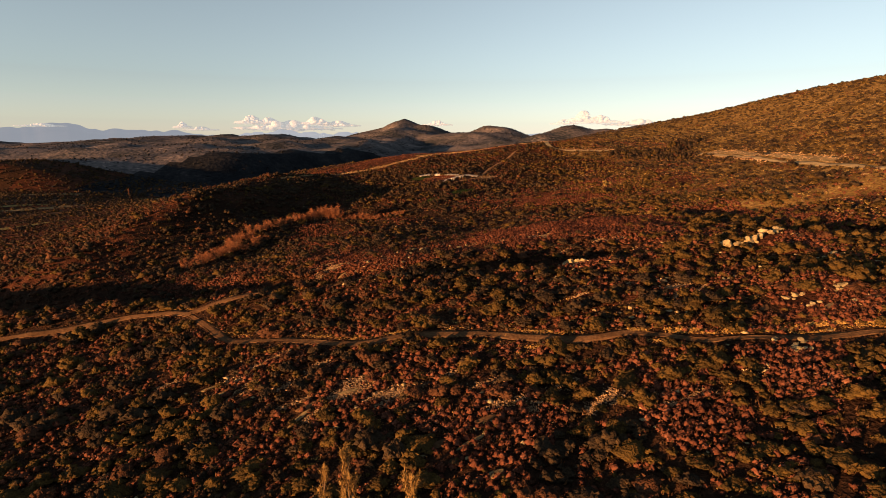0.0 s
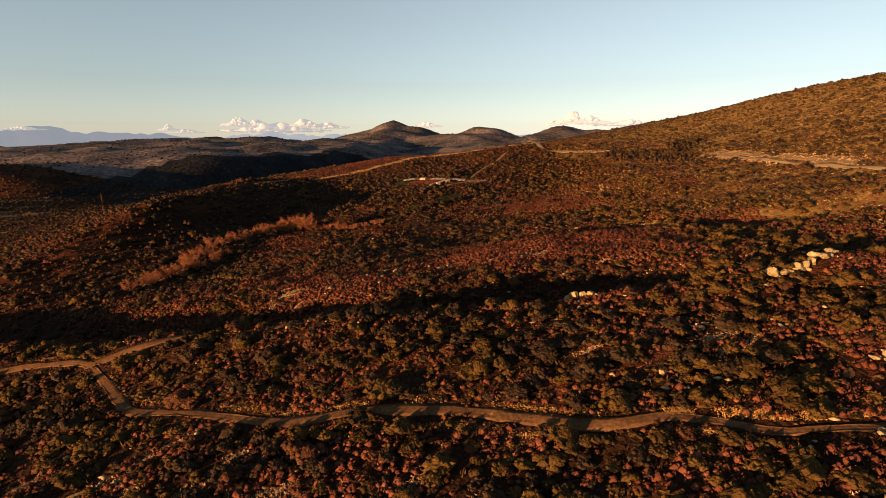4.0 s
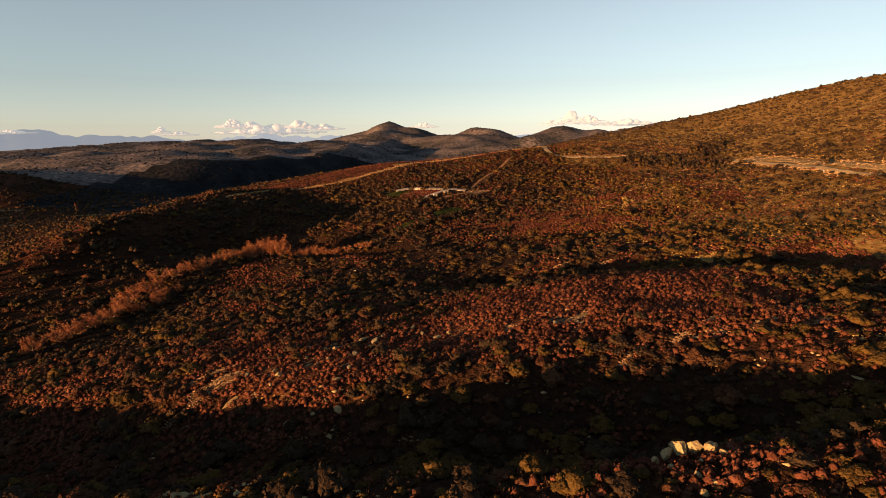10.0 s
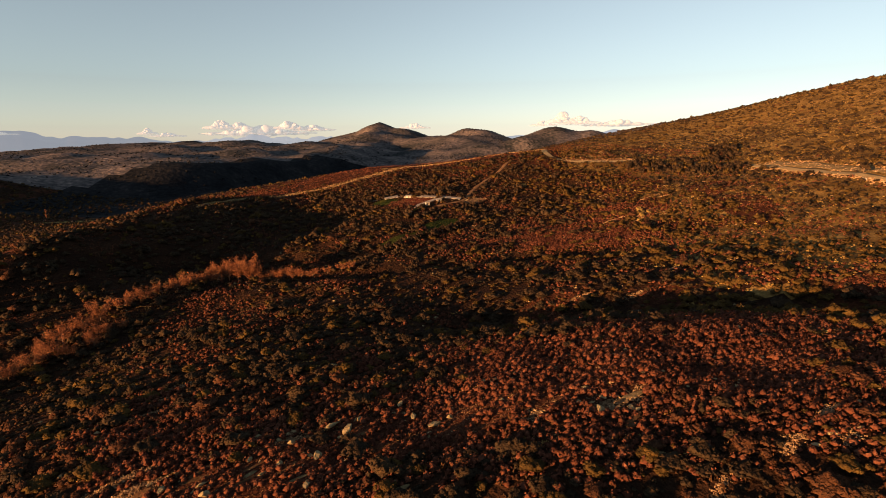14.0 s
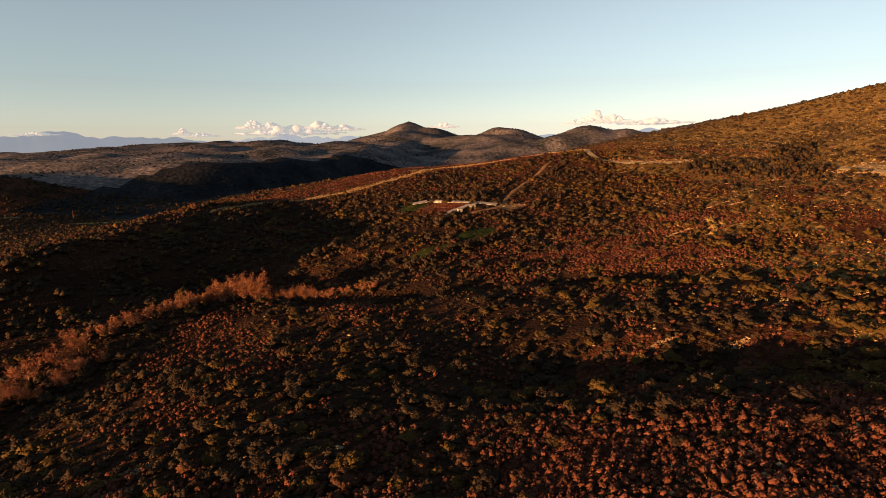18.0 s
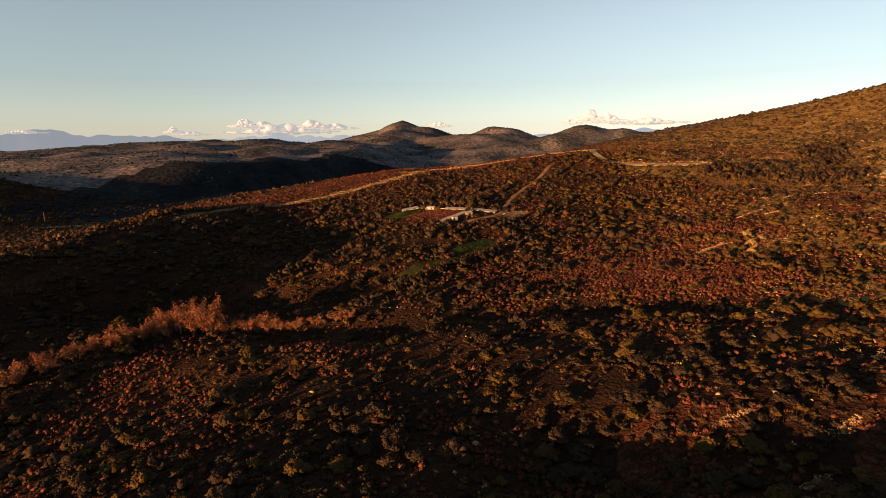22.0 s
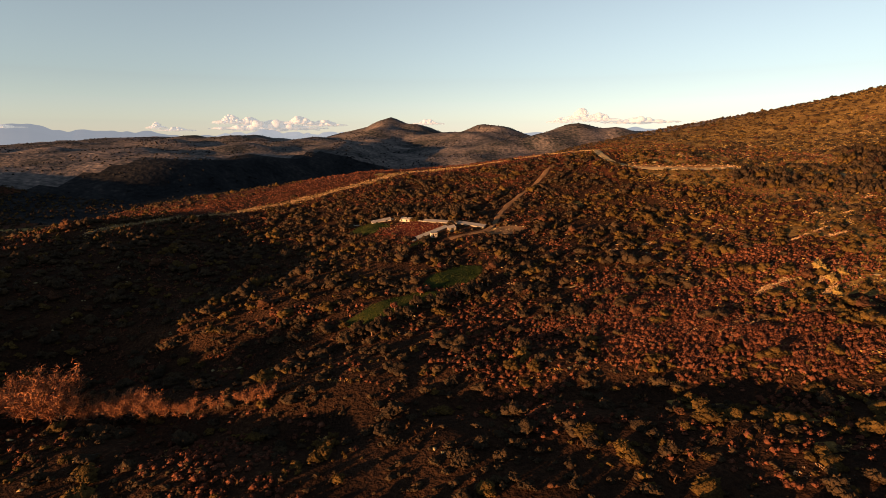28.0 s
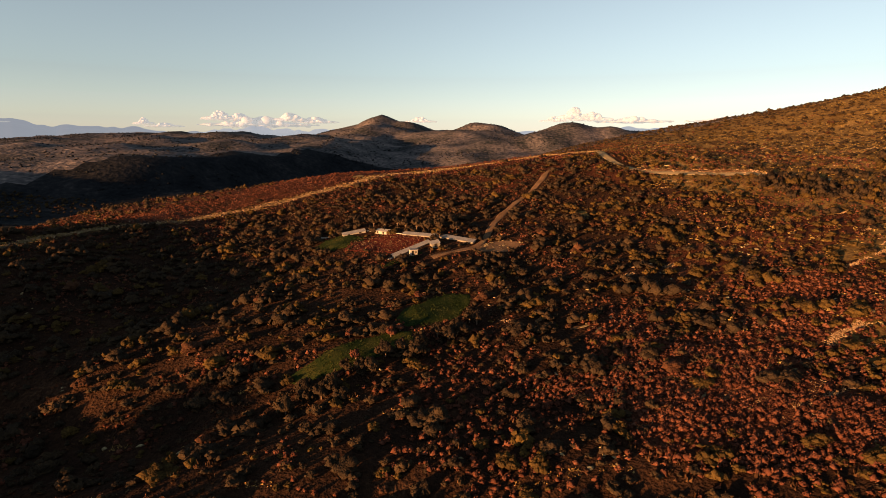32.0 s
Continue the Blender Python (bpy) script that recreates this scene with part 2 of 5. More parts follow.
GULLIES = (  # shallow gullies: line, depth, half width
    (((-260, 235), (-195, 213), (-120, 185), (-75, 160), (-40, 150), (0, 142), (28, 142), (46, 143)), 7.5, 14.0),
    (((40, 142), (64, 142), (85, 140), (120, 142)), 3.6, 5.0),
    (((-270, 222), (-200, 200), (-140, 177)), 5.0, 13.0),
    (((20, 246), (45, 240), (75, 232), (108, 214), (145, 206), (190, 205)), 4.6, 12.0),
    (((10, 316), (32, 317), (50, 313), (66, 306), (85, 303)), 2.6, 6.0),
)
HOLLOWS = (  # hollows under the bare trees and beside the shoulder
    (((-150, 285), (-130, 300), (-118, 322), (-105, 345), (-85, 372), (-60, 400), (-40, 430)), 2.2, 13.0),
    (((-100, 182), (-60, 169), (-30, 160), (-5, 152), (30, 150)), 3.2, 8.0),
    (((-75, 330), (-55, 322), (-40, 314), (-15, 310)), 4.4, 9.0),
    (((-60, 283), (-48, 290), (-36, 285)), 2.6, 8.0),
    (((-80, 352), (-54, 342), (-36, 339)), 4.2, 11.0),
    (((-125, 330), (-95, 345), (-60, 352), (-20, 350)), 4.0, 13.0),
)
CRESTS = (  # low crests, as gullies of negative depth
    (((-150, 148), (-105, 146), (-78, 143), (-58, 138)), -4.0, 11.0),
    # Unseen crest left of the view, added to cast shade on the gully.
    (((-270, 196), (-210, 176), (-165, 158)), -7.0, 15.0),
    (((-45, 131), (-25, 129), (5, 128), (34, 127), (62, 126), (84, 130), (98, 132)), -2.8, 7.0),
    (((-190, 252), (-172, 275), (-160, 300), (-154, 322)), -5.0, 15.0),
    (((-152, 340), (-153, 355), (-154, 385), (-156, 415), (-152, 450)), -1.8, 14.0),
    (((-120, 142), (-80, 138), (-55, 131), (-30, 128), (0, 125)), -1.0, 9.0),
    (((-90, 300), (-70, 297), (-50, 289), (-30, 292)), -1.5, 7.0),
)


def off_line(x, y, line):
    """Distance on plan from a bent line."""
    d = np.full_like(x, 1e9)
    for (ax, ay), (bx, by) in zip(line, line[1:]):
        k = (bx - ax) ** 2 + (by - ay) ** 2
        t = np.clip(((x - ax) * (bx - ax) + (y - ay) * (by - ay)) / k, 0, 1)
        d = np.minimum(d, (x - ax - t * (bx - ax)) ** 2 + (y - ay - t * (by - ay)) ** 2)
    return np.sqrt(d)


def near_land(x, y):
    z = np.full_like(x, -14.90)
    for cy, row in BROAD.items():
        for i, v in enumerate(row):
            z += v * swell(x, y, -450 + 200 * i, cy, 190)
    for cx, cy, r, v in LOCAL + LOCAL_FAR:
        z += v * swell(x, y, cx, cy, r)
    for cy, row in SPUR.items():
        for i, v in enumerate(row):
            z += v * swell(x, y, -300 + 40 * i, cy, 38)
    for line, deep, wide in GULLIES + HOLLOWS + CRESTS:
        z -= deep * np.exp(-(off_line(x, y, line) / wide) ** 2)
    return z


def scarp_side(x, y):
    """Metres behind the foot of the shaded scarp, which runs away north-east from its sunny end."""
    return -0.86 * (x + 535) + 0.51 * (y - 850)


def far_land(x, y):
    z = -46 + 5 * rough_land(x, y, 900)
    u, v = -0.95 * (x + 520) + 0.31 * (y - 860), 0.31 * (x + 520) + 0.95 * (y - 860)
    scarp = np.clip(u / 85, 0, 1) * smooth((v + 230) / 120) * smooth((y - 1080) / 260)
    w = scarp_side(x, y)
    edge = np.clip(w / 80 + 0.06 * rough_land(x, y, 160), 0, 1) * smooth((y - 795) / 80) * (1 - smooth((w - 260) / 340)) * (1 - smooth((x + 330) / 260))
    z += np.maximum((56 + 9 * smooth((-x - 470) / 140) * (1 - smooth((y - 950) / 150))) * scarp, (56 + 4 * rough_land(x, y, 300)) * edge) * (1 + 0.03 * rough_land(x, y, 400))
    z += (54 + 20 * rough_land(x, y, 800) + 6 * rough_land(x, y, 330)) * smooth((y - 1250) / 900) * (1 - 0.6 * smooth((-x - 900) / 1200)) * (1 - 0.7 * scarp)
    z += 62 * smooth((x - 250) / 250) * (1 - smooth((y - 950) / 250))
    z += (6 * rough_land(x, y, 210) + 20 * np.abs(rough_land(y, x, 520)) - 6) * smooth((y - 1000) / 400)
    r = np.hypot(x + 190, y - 2593)
    z += 101 * np.exp(-(r / 228) ** 1.1) + 6 * rough_land(x, y, 260) * np.exp(-(r / 420) ** 2)
    z += 74 * swell(x, y, 215, 2300, 150) + 94 * swell(x, y, 455, 1950, 140) + 22 * swell(x, y, 640, 2060, 190) + 20 * swell(x, y, -10, 2500, 170)
    z += 36 * swell(x, y, 1200, 2300, 300) + 30 * swell(x, y, -1000, 2300, 420) - 10 * swell(x, y, -560, 2250, 220) - 10 * swell(x, y, -2500, 3300, 700)
    return z


def land(x, y):
    x, y = np.asarray(x, float), np.asarray(y, float)
    w = smooth((x + 800) / 270) * smooth((860 - x) / 260) * smooth((y + 560) / 260) * smooth((1200 - y) / 240)
    z = w * near_land(x, y) + (1 - w) * far_land(x, y)
    return z + 0.55 * rough_land(x, y, 34) + 0.2 * rough_land(y, x, 13)


def steps(lo, a, b, hi, fine, cap):
    mid = list(np.arange(a, b + fine / 2, fine))
    up, s = [mid[-1]], fine
    while up[-1] < hi:
        s = min(s * 1.06, cap)
        up.append(up[-1] + s)
    down, s = [mid[0]], fine
    while down[-1] > lo:
        s = min(s * 1.06, cap)
        down.append(down[-1] - s)
    return np.array(down[:0:-1] + mid + up[1:])


GX, GY = steps(-4600, -170, 240, 4600, 3.0, 42), steps(-1500, 30, 560, 4700, 3.0, 36)
GXX, GYY = np.meshgrid(GX, GY)
GZ = land(GXX, GYY)


def ground_z(x, y):
    """The height of the ground sheet itself at x, y."""
    x, y = np.asarray(x, float), np.asarray(y, float)
    i = np.clip(np.searchsorted(GX, x) - 1, 0, len(GX) - 2)
    j = np.clip(np.searchsorted(GY, y) - 1, 0, len(GY) - 2)
    u, v = (x - GX[i]) / (GX[i + 1] - GX[i]), (y - GY[j]) / (GY[j + 1] - GY[j])
    return (GZ[j, i] * (1 - u) + GZ[j, i + 1] * u) * (1 - v) + (GZ[j + 1, i] * (1 - u) + GZ[j + 1, i + 1] * u) * v


def mesh_of(name, verts, faces, mat, flat=False):
    """A mesh from vertex and face arrays (all faces with the same number of corners)."""
    verts, faces = np.asarray(verts, np.float32), np.asarray(faces, np.int32)
    me = bpy.data.meshes.new(name)
    k = faces.shape[1]
    me.vertices.add(len(verts))
    me.vertices.foreach_set("co", verts.ravel())
    me.loops.add(faces.size)
    me.loops.foreach_set("vertex_index", faces.ravel())
    me.polygons.add(len(faces))
    me.polygons.foreach_set("loop_start", np.arange(len(faces), dtype=np.int32) * k)
    me.update(calc_edges=True)
    me.polygons.foreach_set("use_smooth", np.full(len(faces), not flat))
    me.materials.append(mat)
    return me


def grid_faces(nx, ny):
    i = (np.arange(ny - 1)[:, None] * nx + np.arange(nx - 1)).ravel()
    return np.stack([i, i + 1, i + 1 + nx, i + nx], 1)


ground = new("ground", mesh_of("ground", np.stack([GXX, GYY, GZ], -1).reshape(-1, 3), grid_faces(len(GX), len(GY)), SOIL))
tagged(ground, "red-brown scrubby hillside running out to far wooded hills", "ground", kind="structure")
for m in (WOODS_AND_SHADE, HAZED_FIELDS, SLOPE, HEATH_GROUND):
    ground.data.materials.append(m)
cx, cy = (GXX[:-1, :-1] + GXX[1:, 1:]).ravel() / 2, (GYY[:-1, :-1] + GYY[1:, 1:]).ravel() / 2
kind = np.zeros(len(cx), np.int32)
kind[cx - 0.12 * cy + 40 * rough_land(cx, cy, 70) + 16 * rough_land(cy, cx, 19) > 95 - 0.09 * np.minimum(cy, 300) + 200 * (cy < 190)] = 3
kind[(cx < -140) & (cy > 225) & (cx + 22 * rough_land(cx, cy, 50) < -158 - 0.1 * (cy - 330))] = 4
kind[(cy > 515 - 0.28 * cx + 14 * rough_land(cx, cy, 40)) & (cx < 100)] = 4
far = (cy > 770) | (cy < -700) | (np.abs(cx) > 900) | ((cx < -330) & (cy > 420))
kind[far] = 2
# Shade on the scarp face and valley floor is put into this near-black colour.
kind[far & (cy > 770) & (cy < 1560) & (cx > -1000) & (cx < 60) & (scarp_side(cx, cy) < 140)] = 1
# The scarp's sunlit end and the open valley get lighter browns.
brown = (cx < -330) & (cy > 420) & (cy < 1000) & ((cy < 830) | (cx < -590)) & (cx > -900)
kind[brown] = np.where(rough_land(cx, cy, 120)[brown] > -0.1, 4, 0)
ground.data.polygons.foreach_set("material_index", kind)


# ---- roads, tracks and fields laid on the ground ----
def spline(points, step=2.0):
    """Points along a smooth line through the given ones."""
    p = np.array(points, float)
    p = np.vstack([2 * p[0] - p[1], p, 2 * p[-1] - p[-2]])
    out = []
    for a, b, c, d in zip(p[:-3], p[1:-2], p[2:-1], p[3:]):
        n = max(2, int(np.linalg.norm(c - b) / step))
        for t in np.arange(n) / n:
            out.append(0.5 * (2 * b + (c - a) * t + (2 * a - 5 * b + 4 * c - d) * t * t + (3 * b - a - 3 * c + d) * t ** 3))
    out.append(p[-2])
    return np.array(out)


LANES = []


def ribbon(name, points, width, mat, label, category, lift=0.12, ragged=0.25, seed=1, clear=0.5):
    r = np.random.RandomState(seed)
    line = spline(points)
    side = np.gradient(line, axis=0)
    side = np.stack([-side[:, 1], side[:, 0]], 1) / np.maximum(np.linalg.norm(side, axis=1), 1e-6)[:, None]
    cols = []
    wob = [np.convolve(r.uniform(-1, 1, len(line) + 4), np.ones(5) / 5, "valid") * ragged * width for _ in range(2)]
    for f in (-0.56, -0.5, -0.3, -0.1, 0.1, 0.3, 0.5, 0.56):
        q = line + side * (f * width + (wob[0] if f < 0 else wob[1]) * (abs(f) > 0.4))[:, None]
        dz = -0.5 if abs(f) > 0.52 else lift + (0.05 if abs(f) > 0.4 else 0.03 if abs(f) < 0.2 else -0.02)
        cols.append(np.column_stack([q, ground_z(q[:, 0], q[:, 1]) + dz]))
    v = np.stack(cols, 1).reshape(-1, 3)
    ob = new(name, mesh_of(name, v, grid_faces(8, len(line)), mat))
    LANES.append((line, width / 2 + clear))
    return tagged(ob, label, category, kind="structure")


def patch(name, cx, cy, rx, ry, turn, mat, label, category, seed=1, lift=0.1, clear=True):
    """An uneven rounded field lying on the ground."""
    r = np.random.RandomState(seed)
    n, rings = 40, 12
    ph = r.uniform(0, 6.28, 4)
    a = np.arange(n) / n * 6.283
    edge = 1 + 0.10 * np.sin(2 * a + ph[0]) + 0.08 * np.sin(3 * a + ph[1]) + 0.05 * np.sin(5 * a + ph[2]) + 0.04 * np.sin(9 * a + ph[3])
    c, s = math.cos(radians(turn)), math.sin(radians(turn))
    rows = []
    for k in range(rings + 1):
        f = k / rings * edge
        u, w = rx * f * np.cos(a), ry * f * np.sin(a)
        x, y = cx + u * c - w * s, cy + u * s + w * c
        rows.append(np.column_stack([x, y, ground_z(x, y) + (lift if k < rings else -0.3)]))
    v = np.vstack(rows)
    i = np.arange(n)
    f = np.vstack([np.stack([k * n + i, k * n + (i + 1) % n, (k + 1) * n + (i + 1) % n, (k + 1) * n + i], 1) for k in range(rings)])
    ob = new(name, mesh_of(name, v, f[:, ::-1], mat))
    if clear:
        PATCHES.append((cx, cy, rx, ry, c, s))
    if mat == GRASS:
        GRASSY.append((cx, cy, rx, ry, c, s))
    return tagged(ob, label, category, kind="structure")


GRASSY = []
PATCHES = [(8, 429.5, 10, 4.5, 0.72, 0.69), (23, 436.5, 9, 3.5, 0.87, -0.5), (-16, 456, 8, 3.5, 0.95, 0.25), (78.5, 125.6, 10, 2.0, 0.93, 0.37), (90.5, 116.5, 3, 2, 1, 0), (68.5, 92.8, 3, 1.8, 1, 0), (77, 95.5, 2, 1.5, 1, 0), (58, 77.8, 2, 1.5, 1, 0)]  # ground kept clear round the sheds and rock outcrops
ribbon("dirt_track", [(-150, 138), (-125, 135), (-106, 135), (-85, 136), (-70, 131), (-56, 117), (-47, 109), (-32, 103), (-17, 98), (-3, 97), (7, 95), (17, 91), (26, 87), (37, 86), (46, 82), (57, 81), (65, 80), (73, 79), (90, 74), (120, 72), (160, 70)], 1.8, TRACK, "pale rutted earth track winding across the scrub", "track", seed=2, clear=0.2, ragged=0.75)
ribbon("track_branch", [(-70, 131), (-62, 131.5), (-55, 132), (-46, 134), (-36, 140)], 2.6, TRACK, "narrow earth branch of the track", "track", lift=0.15, seed=3)
ribbon("road", [(190, 180), (197, 240), (199, 285), (199, 305), (200, 324), (202, 348), (204, 377), (206, 400), (203, 429), (188, 455), (168, 474), (155, 481), (137, 485), (121, 488), (113, 493), (107, 503), (105, 523), (108, 542), (112, 556), (118, 575)], 4.2, ROAD, "pale unsurfaced hill road along the slope", "road", seed=4, ragged=0.35, clear=-0.2)
ribbon("road_verge", [(110, 551), (95, 555), (70, 558), (45, 558), (20, 557), (-2, 555.5)], 4.4, MEADOW, "broad strip of pale grass along the ridge road", "verge", seed=5, ragged=0.5, clear=3.5)
ribbon("ridge_strip", [(-6, 552), (-32, 531), (-61, 515), (-90, 504), (-113, 489), (-129, 464), (-137, 436)], 2.0, VERGE, "strip of dry yellow grass along the ridge", "verge", seed=5, ragged=0.9, clear=2.2)
ribbon("road_cut", [(112, 497), (122, 491.5), (138, 488), (156, 484)], 1.2, TRACK, "low orange earth bank above the hill road", "bank", lift=0.35, seed=16, ragged=1.1, clear=0.2)
ribbon("road_bank", [(205, 270), (207, 300), (209, 330), (210, 360), (212, 385), (213, 410)], 7.0, VERGE, "dry grassy bank above the hill road", "verge", seed=6)
ribbon("yard_track", [(74.5, 514), (66.3, 499), (59, 486), (47.7, 470), (38.2, 452), (33.5, 437), (28, 428.5), (14, 421.5)], 2.3, EARTH, "earth track running down to the sheds", "track", seed=7, ragged=0.6, clear=0.5)
patch("grass_field", -3, 366, 15, 5.5, 33, GRASS, "small green grass field among the scrub", "field", 1)
patch("grass_field", 15, 385, 12, 6.5, 46, GRASS, "small green grass field among the scrub", "field", 2)
patch("yard_lawn", -20, 446.5, 9.5, 8, 30, GRASS, "green grass beside the sheds", "grass", 3)
patch("earth_yard", -1.5, 439.5, 15.5, 11.5, -25, YARD, "bare red earth yard enclosed by low sheds", "yard", 4, lift=0.14)
patch("grass_strip", 4, 421.5, 9, 1.8, 38, GRASS, "narrow green grass strip below the shelter", "grass", 9, clear=False)
patch("stony_ground", 36.5, 428.5, 9, 5.5, 10, EARTH, "bare stony earth beside the yard track", "ground patch", 5)

patch("pale_field", -20, 554, 13, 4, 25, MEADOW, "small pale stubble field behind the ridge strip", "field", 6)
for k, (cx, cy, rx, ry, turn, mat, label) in enumerate(((-425, 488, 42, 7, 40, MEADOW, "narrow pale stubble field in the valley"), (-468, 556, 48, 9, 40, TRACK, "ploughed red-brown field in the valley"), (-495, 622, 55, 10, 40, VERGE, "dry yellow field in the valley"), (-565, 700, 75, 12, 36, TRACK, "ploughed red-brown field in the valley"), (-618, 778, 60, 9, 30, VERGE, "dry yellow field in the valley"), (-432, 776, 46, 11, 25, DRY, "orange-brown stubble field in the valley"), (-545, 640, 45, 7, 40, MEADOW, "narrow pale stubble field in the valley"), (-400, 840, 60, 9, 30, TRACK, "ploughed red-brown field in the valley"))):
    patch("valley_field", cx, cy, rx, ry, turn, mat, label, "field", 300 + k, lift=0.5, clear=False)
HEATHS = ((-188, 332, 32, 11, 60), (-205, 300, 26, 9, 40), (-118, 506, 34, 10, -30), (-60, 530, 40, 9, 12), (-20, 572, 62, 26, -4), (-95, 566, 66, 26, 4), (-165, 566, 56, 22, 8), (-218, 552, 34, 20, 20), (66, 342, 23, 15, 35), (84, 326, 14, 9, 30), (106, 380, 13, 8, 25), (92, 362, 18, 9, 30), (118, 366, 17, 9, 20), (125, 415, 34, 15, 10), (98, 400, 22, 11, 25), (60, 372, 13, 7, 30), (160, 380, 24, 12, 60), (150, 330, 30, 12, 70), (-15, 177, 19, 9, 25))
HEATHS_BELOW = ((10, 184, 14, 8, 10), (33, 187, 13, 7, 20), (57, 184, 12, 6, 20), (75, 93, 13, 6, 20), (88, 128, 15, 8, 30), (30, 100, 13, 4, 20), (0, 108, 12, 4, 20), (40, 250, 16, 6, 40), (70, 240, 18, 7, 45), (110, 220, 20, 8, 45), (75, 190, 18, 6, 40), (20, 205, 14, 5, 30))
for k, (cx, cy, rx, ry, turn) in enumerate(HEATHS + HEATHS_BELOW):
    patch("heath_ground", cx, cy, rx, ry, turn, HEATH_GROUND, "low russet heath carpet on the open ground", "heath", 200 + k, lift=0.13 + 0.004 * (k % 5), clear=False)
STREAKS = []  # narrow clearings of pale dry grass lying along the slope: place, length, width, turn
rs = np.random.RandomState(91)
for cx, cy, wide, deep, n in ((-36, 90, 14, 5, 9), (-14, 80, 14, 5, 12), (20, 72, 14, 5, 7), (-30, 176, 24, 7, 16), (2, 183, 20, 5, 14), (36, 181, 14, 4, 8), (62, 166, 18, 8, 8), (78, 335, 12, 9, 10), (108, 352, 14, 10, 10), (84, 405, 18, 9, 9), (150, 400, 30, 30, 14), (60, 250, 30, 20, 6), (90, 150, 14, 5, 6), (40, 104, 22, 6, 7), (-50, 208, 14, 6, 5)):
    for _ in range(n):
        a = radians(rs.uniform(12, 42))
        STREAKS.append((cx + rs.normal(0, wide * 0.5), cy + rs.normal(0, deep * 0.6), rs.uniform(1.8, 4.8), rs.uniform(0.6, 1.3), math.cos(a), math.sin(a)))
PATCHES += STREAKS
re = np.random.RandomState(8)
for cx, cy, sp, n in ((-15, 177, 12, 10), (-30, 172, 7, 5), (32, 176, 5, 3), (62, 345, 11, 7), (55, 374, 6, 4), (116, 362, 8, 5), (88, 124, 9, 6), (72, 92, 8, 6), (5, 67, 7, 4), (-40, 88, 8, 5), (-20, 79, 7, 4), (-22, 129, 6, 4), (108, 400, 9, 5)):
    for k in range(n):
        patch("bare_earth", cx + re.normal(0, sp), cy + re.normal(0, sp * 0.5), re.uniform(0.9, 2.6), re.uniform(0.3, 0.7), re.uniform(5, 50), TRACK if k % 3 else VERGE, "bare pale earth showing between the bushes", "bare earth", 50 + k, lift=0.16)


# ---- growth: bushes made of lobes and leaf sprays ----
def octa(r):
    v = np.array([(1, 0, 0), (0, 1, 0), (-1, 0, 0), (0, -1, 0), (0, 0, 1), (0, 0, -1)], float)
    f = np.array([(0, 1, 4), (1, 2, 4), (2, 3, 4), (3, 0, 4), (1, 0, 5), (2, 1, 5), (3, 2, 5), (0, 3, 5)])
    return (v + r.uniform(-0.25, 0.25, v.shape)) * 1.25, f


def low_shrub(seed, leaves, leaf, tall, core):
    """A low shrub about 2 across on the ground: a rough heart, where it has one, under loose leaf sprays. Returns vertices and triangles."""
    r = np.random.RandomState(seed)
    mid, rad, vs, fs, n = np.array([0, 0, tall * r.uniform(0.35, 0.9)]), 0.85, [], [], 0
    if core:
        v, f = octa(r)
        v = v * (rad * core, rad * core, rad * core * 0.88) + mid
        v[:, 2] = np.maximum(v[:, 2], -0.05)
        vs.append(v)
        fs.append(f)
        n = len(v)
    d = r.normal(size=(leaves, 3)) + (0, 0, 0.45)
    d /= np.linalg.norm(d, axis=1)[:, None]
    p = mid + d * rad * r.uniform(0.84, 1.1, (leaves, 1)) * (1, 1, 0.88)
    p[:, 2] = np.maximum(p[:, 2], 0.05)
    e1 = r.normal(size=(leaves, 3))
    e1 -= d * (e1 * d).sum(1)[:, None] * 0.85
    e1 /= np.linalg.norm(e1, axis=1)[:, None]
    e2 = np.cross(d + 0.42 * r.normal(size=d.shape), e1)
    e2 /= np.linalg.norm(e2, axis=1)[:, None]
    g = leaf * r.uniform(0.6, 1.3, (leaves, 1))
    vs.append(np.stack([p + e1 * g, p - e1 * g * 0.6 + e2 * g, p - e1 * g * 0.5 - e2 * g * 0.8], 1).reshape(-1, 3))
    fs.append(np.arange(leaves * 3).reshape(-1, 3) + n)
    return np.vstack(vs), np.vstack(fs)


